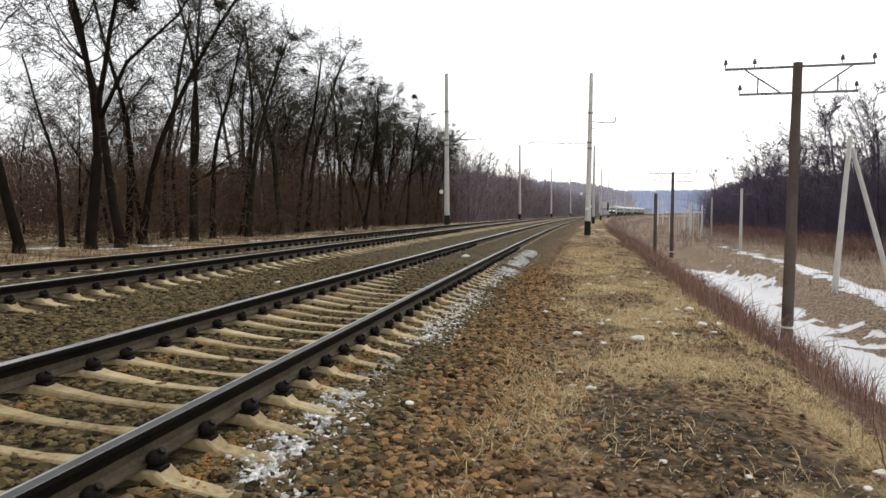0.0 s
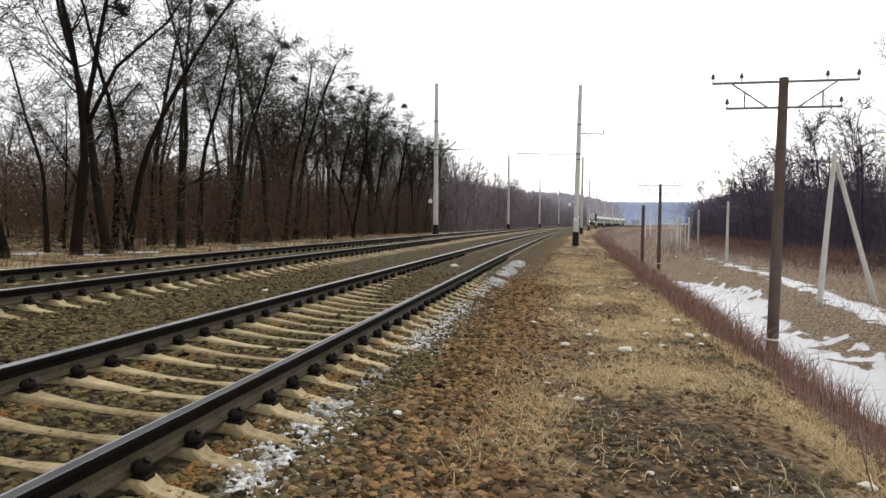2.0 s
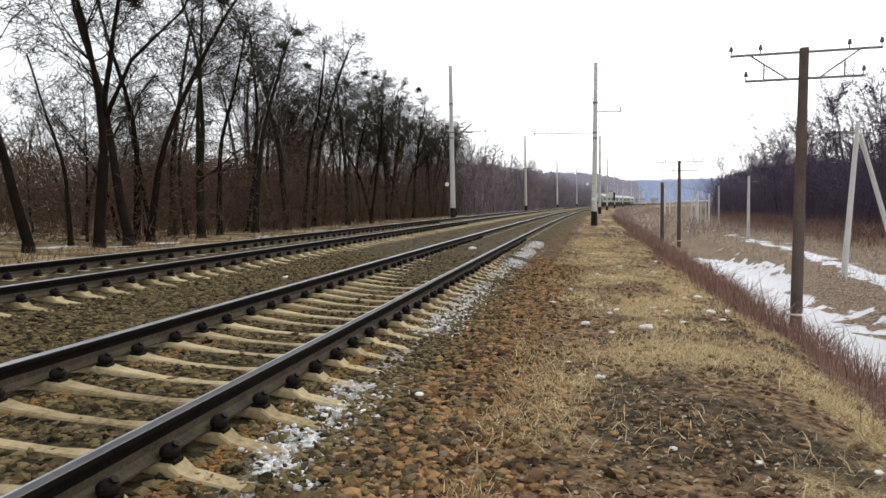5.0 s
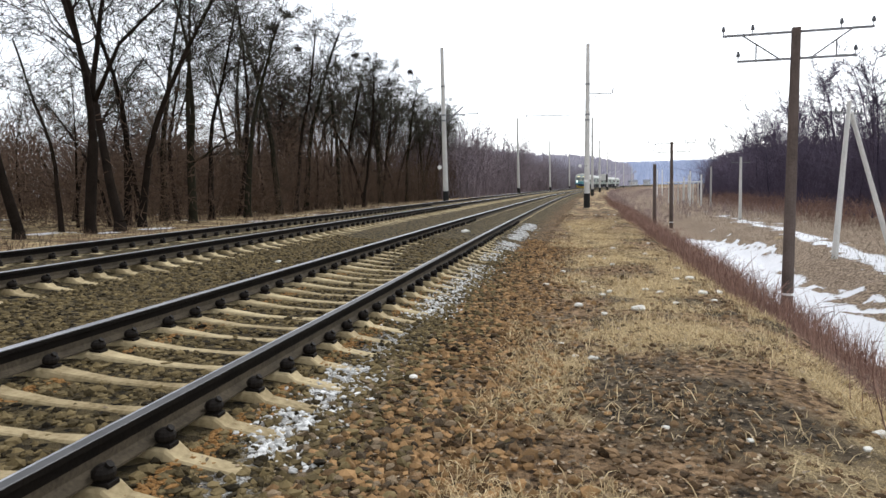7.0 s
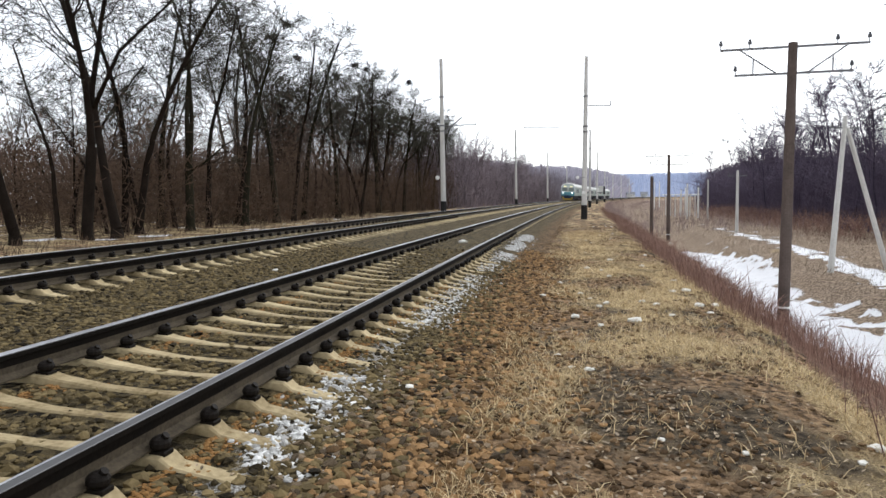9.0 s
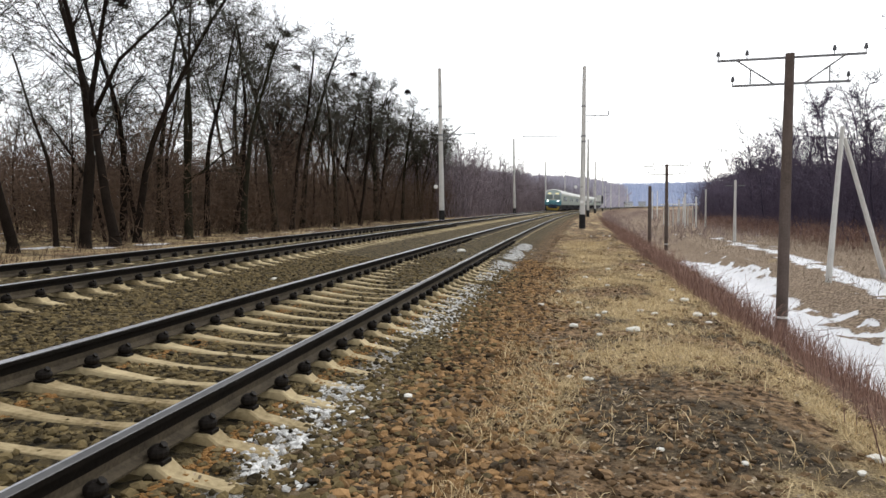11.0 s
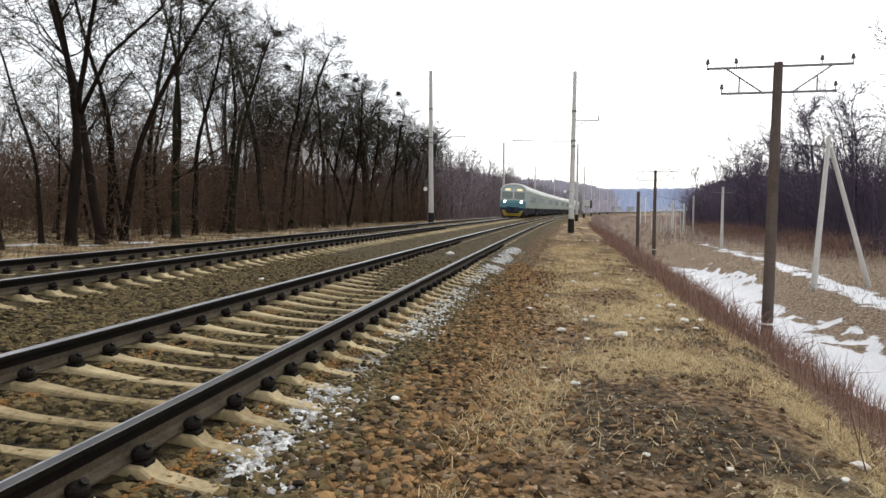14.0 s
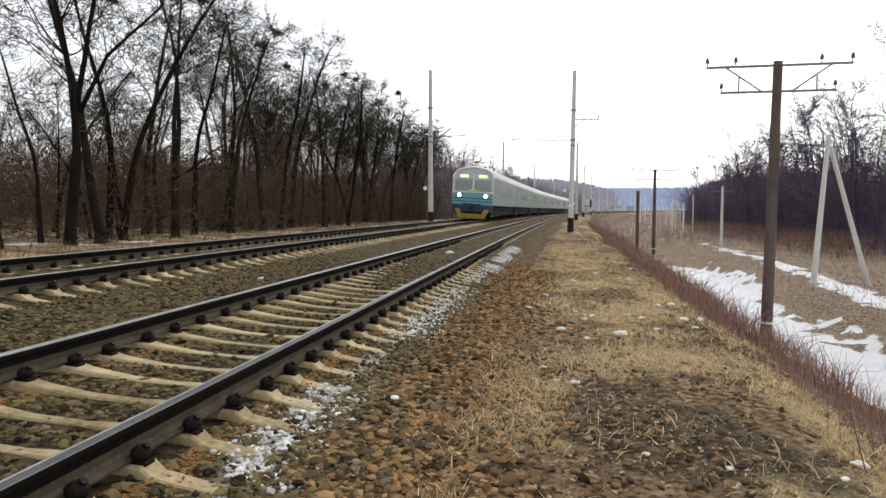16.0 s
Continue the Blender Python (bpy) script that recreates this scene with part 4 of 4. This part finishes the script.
def thicket(name, label, count, area, tall, seed, material, r=0.02, ground=None):
    """Undergrowth of many thin leaning stems."""
    rng = random.Random(seed)
    st = Sticks()
    for _ in range(count):
        u, s = area(rng)
        z = height(u, s) if ground is None else ground
        h = rng.uniform(*tall)
        a = spot(u, s, z - 0.1)
        b = a + Vector((rng.gauss(0, 0.16) * h, rng.gauss(0, 0.16) * h, h * 0.6))
        c = b + Vector((rng.gauss(0, 0.2) * h, rng.gauss(0, 0.2) * h, h * 0.4))
        st.add(a, b, r, r * 0.8, 3)
        st.add(b, c, r * 0.8, r * 0.3, 3)
        for _ in range(2):
            e = b + Vector((rng.gauss(0, 0.3) * h, rng.gauss(0, 0.3) * h, h * rng.uniform(0.05, 0.35)))
            st.add(b, e, r * 0.7, r * 0.3, 3)
    tagged(put(name, st.mesh(name, material)), label, "undergrowth", kind="stuff")


thicket("undergrowth", "dense bare brown undergrowth along the wood edge", 3800, lambda g: (-19.0 - 30 * g.random() ** 1.2, 33 + 80 * g.random() ** 0.8), (0.8, 6.5), 31, BRUSH, 0.014)


def brushwood(name, label, clumps, area, seed, material, tall=8.0, thick=0.016):
    """Fine tangled twigs in loose clumps, denser low down."""
    g = random.Random(seed)
    st = Sticks()
    for _ in range(clumps):
        u, s = area(g)
        top = tall * g.random() ** 0.8
        size = g.uniform(0.5, 1.1)
        for _ in range(34):
            h = max(0.0, top * 0.55 + g.gauss(0, 0.28) * max(top, 2.0))
            a = spot(u + g.gauss(0, size), s + g.gauss(0, size), height(u, s) + h)
            b = a + Vector((g.gauss(0, 0.32), g.gauss(0, 0.32), g.gauss(0.12, 0.3)))
            st.add(a, b, thick, thick * 0.5, 3)
    tagged(put(name, st.mesh(name, material)), label, "undergrowth", kind="stuff")


def thinned(g, u, s):
    """The wood is open at its near end: the sky and its floor show between the stems."""
    return s > 1.5 * (2.3 - u) or g.random() < 0.72


def wood_front(g):
    while True:
        u, s = -19.3 - 16 * g.random() ** 1.3, 27 + 88 * g.random() ** 0.9
        if thinned(g, u, s) and fbm(u * 0.6, s, 0.14, 21.0) + g.gauss(0, 0.12) > -0.12:
            return u, s


def wood_deep(g):
    while True:
        u, s = -30.0 - 40 * g.random(), 20 + 100 * g.random()
        if thinned(g, u, s):
            return u, s


def wood_behind(g):
    while True:
        u, s = -46.0 - 40 * g.random(), 5 + 130 * g.random()
        if thinned(g, u, s):
            return u, s


brushwood("brushwood", "tangled brown twigs filling the lower wood", 1900, wood_front, 36, BRUSH, 10.0, 0.021)
brushwood("deep_brushwood", "dim tangle of twigs further inside the wood", 1000, wood_deep, 37, BRUSH, 11.0, 0.03)
thicket("deep_undergrowth", "dim brown thicket deep in the wood", 2700, wood_behind, (4.0, 12.0), 34, BRUSH, 0.06, -0.4)
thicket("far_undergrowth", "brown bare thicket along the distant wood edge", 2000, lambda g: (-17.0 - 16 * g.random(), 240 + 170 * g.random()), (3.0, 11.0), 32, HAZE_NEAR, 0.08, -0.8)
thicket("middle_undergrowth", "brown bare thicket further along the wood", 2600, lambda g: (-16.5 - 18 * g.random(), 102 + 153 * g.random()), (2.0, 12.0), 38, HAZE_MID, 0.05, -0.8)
def ditch_area(g):
    s = 46 + 120 * g.random()
    return 23.0 + 3.5 * abs(math.sin(s * 0.17) + 0.6 * math.sin(s * 0.41)) + 28 * g.random() ** 1.4, s


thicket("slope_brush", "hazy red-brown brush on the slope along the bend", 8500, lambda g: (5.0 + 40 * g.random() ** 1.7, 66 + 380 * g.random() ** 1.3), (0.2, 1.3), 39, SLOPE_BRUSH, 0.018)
thicket("crest_brush", "red-brown branching brush along the ditch slope", 1500, lambda g: (g.uniform(4.7, 7.6), 13 + 60 * g.random()), (0.3, 1.0), 40, REED, 0.007)
thicket("bank_bushes", "low brown bare bushes before the wood", 1500, lambda g: (g.gauss(22.0, 1.8), 48 + 70 * g.random()), (0.5, 2.2), 35, REED, 0.012)
thicket("ditch_thicket", "purplish bare thicket beyond the ditch", 8000, ditch_area, (2.0, 10.0), 33, PURPLE, 0.028)


# ---- distance: wooded ridges, houses, the crossing ----
def ridge(name, label, pts, hgt, material, seed, count, thick, sink=0.0):
    """A belt of far woods along a line of x, y, ground: upright ragged crowns."""
    g = random.Random(seed)
    st = Sticks()
    for _ in range(count):
        k = g.random() * (len(pts) - 1)
        i = int(k)
        a, b = Vector(pts[i]), Vector(pts[i + 1])
        p = a.lerp(b, k - i) + Vector((g.uniform(-thick, thick), g.uniform(0, thick * 2), 0))
        h = hgt * g.uniform(0.8, 1.0) * (1 - sink * k / (len(pts) - 1))
        w = hgt * g.uniform(0.10, 0.2)
        fork = p + Vector((g.gauss(0, w * 0.2), g.gauss(0, w * 0.2), h * 0.3))
        st.add(p - Vector((0, 0, 8)), fork, hgt * 0.02, hgt * 0.018, 3)
        for _ in range(9):
            a, e = g.uniform(0, math.tau), g.uniform(0.15, 1.0)
            tip = fork + Vector((1.7 * w * e * math.cos(a), w * e * math.sin(a), h * (0.16 + 0.44 * math.sqrt(1 - 0.95 * e * e))))
            st.add(fork.lerp(tip, 0.15), tip, hgt * 0.016, hgt * 0.006, 3)
        st.add(p - Vector((0, 0, 8)), p + Vector((g.gauss(0, w), 0, h * 0.45)), w * 0.9, w * 0.35, 5)
    tagged(put(name, st.mesh(name, material)), label, "woods", kind="stuff")


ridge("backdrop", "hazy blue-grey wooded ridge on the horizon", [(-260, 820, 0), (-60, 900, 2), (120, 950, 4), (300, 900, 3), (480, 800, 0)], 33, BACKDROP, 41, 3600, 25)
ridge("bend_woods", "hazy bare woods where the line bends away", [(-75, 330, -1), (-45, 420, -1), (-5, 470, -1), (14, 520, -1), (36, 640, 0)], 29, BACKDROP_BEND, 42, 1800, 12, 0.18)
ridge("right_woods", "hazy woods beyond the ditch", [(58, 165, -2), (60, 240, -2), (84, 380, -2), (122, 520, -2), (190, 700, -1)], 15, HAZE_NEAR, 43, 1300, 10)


def house(x, y, z, w, d, h, turn):
    top = tagged(new("house"), "small pale far-off house with a grey roof", "house", "houses in the distance")
    bm = bmesh.new()
    box(bm, -w / 2, w / 2, -d / 2, d / 2, 0, h)
    part("wall", bm, WALL, top)
    me = mesh("roof", [(-w / 2 - .4, -d / 2 - .4, h), (w / 2 + .4, -d / 2 - .4, h), (w / 2 + .4, d / 2 + .4, h), (-w / 2 - .4, d / 2 + .4, h), (-w / 2 - .4, 0, h + d * .35), (w / 2 + .4, 0, h + d * .35)],
              [(0, 1, 5, 4), (2, 3, 4, 5), (0, 4, 3), (1, 2, 5), (3, 2, 1, 0)], SLATE)
    put("roof", me, top)
    for k in range(3):
        bm = bmesh.new()
        xx = -w / 2 + w * (k + 0.5) / 3
        box(bm, xx - 0.3, xx + 0.3, -d / 2 - 0.05, -d / 2 + 0.02, 1.0, 1.9)
        part("window", bm, GLASS, top)
    top.matrix_basis = pose(x, y, z, 0, 0, turn)


for x, y, w, turn in ((9, 575, 5, 10), (15, 577, 4, -15), (20, 572, 5.5, 5), (26, 578, 4, 20), (31, 575, 6, 0), (38, 580, 4.5, -10), (47, 582, 6, 8), (58, 585, 5, 0)):
    house(x, y, 0.3, w, 5, 2.7, turn)


# ---- the train ----
CAR, CAR_GAP = 19.6, 0.5
HALF = 1.74


def section(half, eave, crown, n=7):
    """Half-round coach outline from the sole bar, up over the roof and down again."""
    pts = [(-half, 1.2), (-half, eave)]
    for k in range(1, n):
        a = math.pi * (1 - k / n)
        pts.append((half * math.cos(a) * 0.97, eave + (crown - eave) * math.sin(a) ** 0.8))
    return pts + [(half, eave), (half, 1.2)]


def loft(sections, name, material_of, materials, side=0):
    verts, faces, slots = [], [], []
    k = len(sections[0][1])
    for y, pts in sections:
        verts += [(x, y, z) for x, z in pts]
    for i in range(len(sections) - 1):
        for j in range(k - 1):
            faces.append((i * k + j, (i + 1) * k + j, (i + 1) * k + j + 1, i * k + j + 1))
            slots.append(material_of(j, k) or side)
    for i in (0, len(sections) - 1):
        faces.append(tuple(range(i * k, i * k + k)))
        slots.append(0)
    me = mesh(name, verts, faces, materials, slots)
    return me


def coach(front):
    """A coach, origin at rail level under its middle; the leading end faces -y."""
    top = tagged(new("train_car"), "leading electric train car with a teal and yellow cab" if front else "pale green electric train car with a grey roof", "train", "train cars")
    h = CAR / 2
    sec = section(HALF, 3.45, 4.28)
    shell = [(-h + (0.12 if front else 0.0), [(x * 0.93, z if z < 3 else z - 0.16) for x, z in sec]), (-h + (0.75 if front else 0.1), sec), (h - 0.1, sec), (h, [(x * 0.97, min(z, 4.2)) for x, z in sec])]
    put("body", loft(shell, "body", lambda j, k: 1 if 1 <= j < k - 2 else 0, [FACE if front else PALE, ROOF, PALE], 2), top)
    for side in (-1, 1):
        bm = bmesh.new()
        box(bm, side * HALF - 0.012, side * HALF + 0.012, -h + 0.3, h - 0.1, 3.36, 3.48)
        part("gutter", bm, ROOF, top)
        for y in (-6.3, 5.9):
            bm = bmesh.new()
            box(bm, side * HALF - 0.012, side * HALF + 0.02, y - 0.62, y + 0.62, 1.22, 3.25, 0.01)
            part("door", bm, PALE, top, "sliding coach door")
        for k in range(8):
            y = -4.6 + k * 1.28
            bm = bmesh.new()
            box(bm, side * HALF - 0.01, side * HALF + 0.016, y - 0.48, y + 0.48, 2.05, 2.95, 0.01)
            part("window", bm, DUSTY_GLASS, top)
    bm = bmesh.new()
    box(bm, -1.5, 1.5, -h + 0.9, h - 0.4, 0.4, 1.2)
    part("underframe", bm, UNDER, top)
    for y in (-6.6, 6.6):
        bm = bmesh.new()
        box(bm, -1.2, 1.2, y - 1.7, y + 1.7, 0.35, 0.8, 0.05)
        bogie = part("bogie", bm, UNDER, top)
        for yy in (-1.3, 1.3):
            for x in (-0.8, 0.8):
                bm = bmesh.new()
                rod(bm, (x - 0.07, y + yy, 0.47), (x + 0.07, y + yy, 0.47), 0.47, 0.47, 20)
                part("wheel", bm, UNDER, bogie)
    bm = bmesh.new()
    box(bm, -0.9, 0.9, h - 0.02, h + CAR_GAP, 1.0, 3.4)
    part("gangway", bm, UNDER, top, "dark bellows between the cars")
    for y in (-5.5, -1.5, 2.5, 6.0):
        bm = bmesh.new()
        box(bm, -0.4, 0.4, y - 0.5, y + 0.5, 4.2, 4.42, 0.04)
        part("roof_vent", bm, ROOF, top)
    if not front:
        return top
    # the cab face
    f = -h
    bm = bmesh.new()
    box(bm, -1.66, 1.66, f + 0.02, f + 0.8, 1.15, 2.14, 0.10)
    part("nose", bm, TEAL, top, "teal lower nose of the cab")
    for side in (-1, 1):
        bm = bmesh.new()
        x0, x1 = sorted((side * 0.1, side * 1.42))
        box(bm, x0, x1, f + 0.07, f + 0.16, 2.28, 3.18, 0.03)
        part("windscreen", bm, GLASS, top, "grey cab windscreen")
        bm = bmesh.new()
        x0, x1 = sorted((side * 0.42, side * 1.08))
        box(bm, x0, x1, f + 0.06, f + 0.16, 3.33, 3.55, 0.03)
        part("amber_pane", bm, AMBER, top, "amber pane above the windscreen, given a glow")
        bm = bmesh.new()
        rod(bm, (side * 1.06, f + 0.08, 1.92), (side * 1.06, f - 0.06, 1.92), 0.24, 0.21, 20)
        lamp = part("headlamp", bm, STEEL, top)
        bm = bmesh.new()
        rod(bm, (side * 1.06, f - 0.06, 1.92), (side * 1.06, f - 0.085, 1.92), 0.145, 0.135, 20)
        part("lens", bm, LAMP, lamp, "brightly lit headlamp lens")
        bm = bmesh.new()
        box(bm, side * 1.62 - 0.05, side * 1.62 + 0.05, f + 0.06, f + 0.3, 1.3, 3.4, 0.03)
        part("corner_post", bm, ROOF, top, "pale cab corner strip")
    bm = bmesh.new()
    rim = [Vector((x * 0.95, f + 0.1, z - 0.13)) for x, z in sec[1:-1]]
    for a, b in zip(rim, rim[1:]):
        rod(bm, a, b, 0.075)
    part("brow", bm, WHITE, top, "pale rim under the roof edge")
    bm = bmesh.new()
    box(bm, -0.055, 0.055, f + 0.03, f + 0.14, 2.2, 3.55, 0.02)
    part("centre_pillar", bm, WHITE, top, "pale pillar between the windscreens")
    bm = bmesh.new()
    box(bm, -1.6, 1.6, f + 0.0, f + 0.1, 2.13, 2.2, 0.01)
    part("waist_strip", bm, WHITE, top, "pale strip under the windscreens")
    bm = bmesh.new()
    box(bm, -0.3, 0.3, f - 0.015, f + 0.1, 2.2, 2.4, 0.02)
    part("emblem", bm, BUFF, top, "small pale yellow emblem")
    for z in (1.42, 1.66):
        bm = bmesh.new()
        box(bm, -1.64, 1.64, f - 0.01, f + 0.1, z, z + 0.07, 0.01)
        part("stripe", bm, BLUE, top, "blue stripe across the nose")
    bm = bmesh.new()
    box(bm, -0.75, 0.75, f - 0.05, f + 0.4, 0.62, 1.3, 0.05)
    part("coupler_box", bm, NAVY, top, "dark blue coupler housing")
    bm = bmesh.new()
    box(bm, -0.16, 0.16, f - 0.4, f + 0.1, 0.85, 1.12, 0.04)
    part("coupler", bm, UNDER, top)
    bm = bmesh.new()
    box(bm, -1.56, 1.56, f + 0.08, f + 0.6, 0.6, 1.2, 0.05)
    part("buffer_beam", bm, NAVY, top, "dark navy beam under the nose")
    bm = bmesh.new()
    v = [bm.verts.new(c) for c in ((-1.4, f + 0.04, 0.85), (-1.0, f + 0.0, 0.85), (-0.8, f - 0.05, 0.5), (0.8, f - 0.05, 0.5), (1.0, f + 0.0, 0.85), (1.4, f + 0.04, 0.85), (1.05, f + 0.0, 0.1), (-1.05, f + 0.0, 0.1))]
    bm.faces.new([v[0], v[1], v[2], v[7]])
    bm.faces.new([v[7], v[2], v[3], v[6]])
    bm.faces.new([v[3], v[4], v[5], v[6]])
    bmesh.ops.solidify(bm, geom=list(bm.faces), thickness=0.06)
    part("apron", bm, YELLOW, top, "yellow painted track apron")
    bm = bmesh.new()
    for a, b in (((-0.7, f + 2.2, 4.3), (-0.1, f + 3.2, 4.75)), ((0.7, f + 2.2, 4.3), (0.1, f + 3.2, 4.75)), ((-0.6, f + 3.2, 4.75), (0.6, f + 3.2, 4.75)), ((-0.7, f + 2.2, 4.3), (0.7, f + 2.2, 4.3))):
        rod(bm, a, b, 0.035)
    part("roof_gear", bm, STEEL, top)
    return top


SPEED, SLOWING, LAST = 16.6, 0.105, 54.1
cars = [coach(True)]
second = coach(False)
cars.append(second)
for k in range(6):
    cars.append(copy_thing(second, Matrix.Identity(4)))


def motions():
    """The train runs towards us along the far track slowing a little."""
    for k, car in enumerate(cars):
        rows = []
        for i in range(17):
            s = LAST + SPEED * (16 - i) + SLOWING * (16 - i) ** 2 + CAR / 2 + k * (CAR + CAR_GAP)
            m = stand(FAR_U - GAUGE / 2, s, FAR_Z + 0.045) @ Matrix.Rotation(FAR_CANT, 4, "Y")
            rows.append((float(i), m))
        walk(car, rows)


motions()
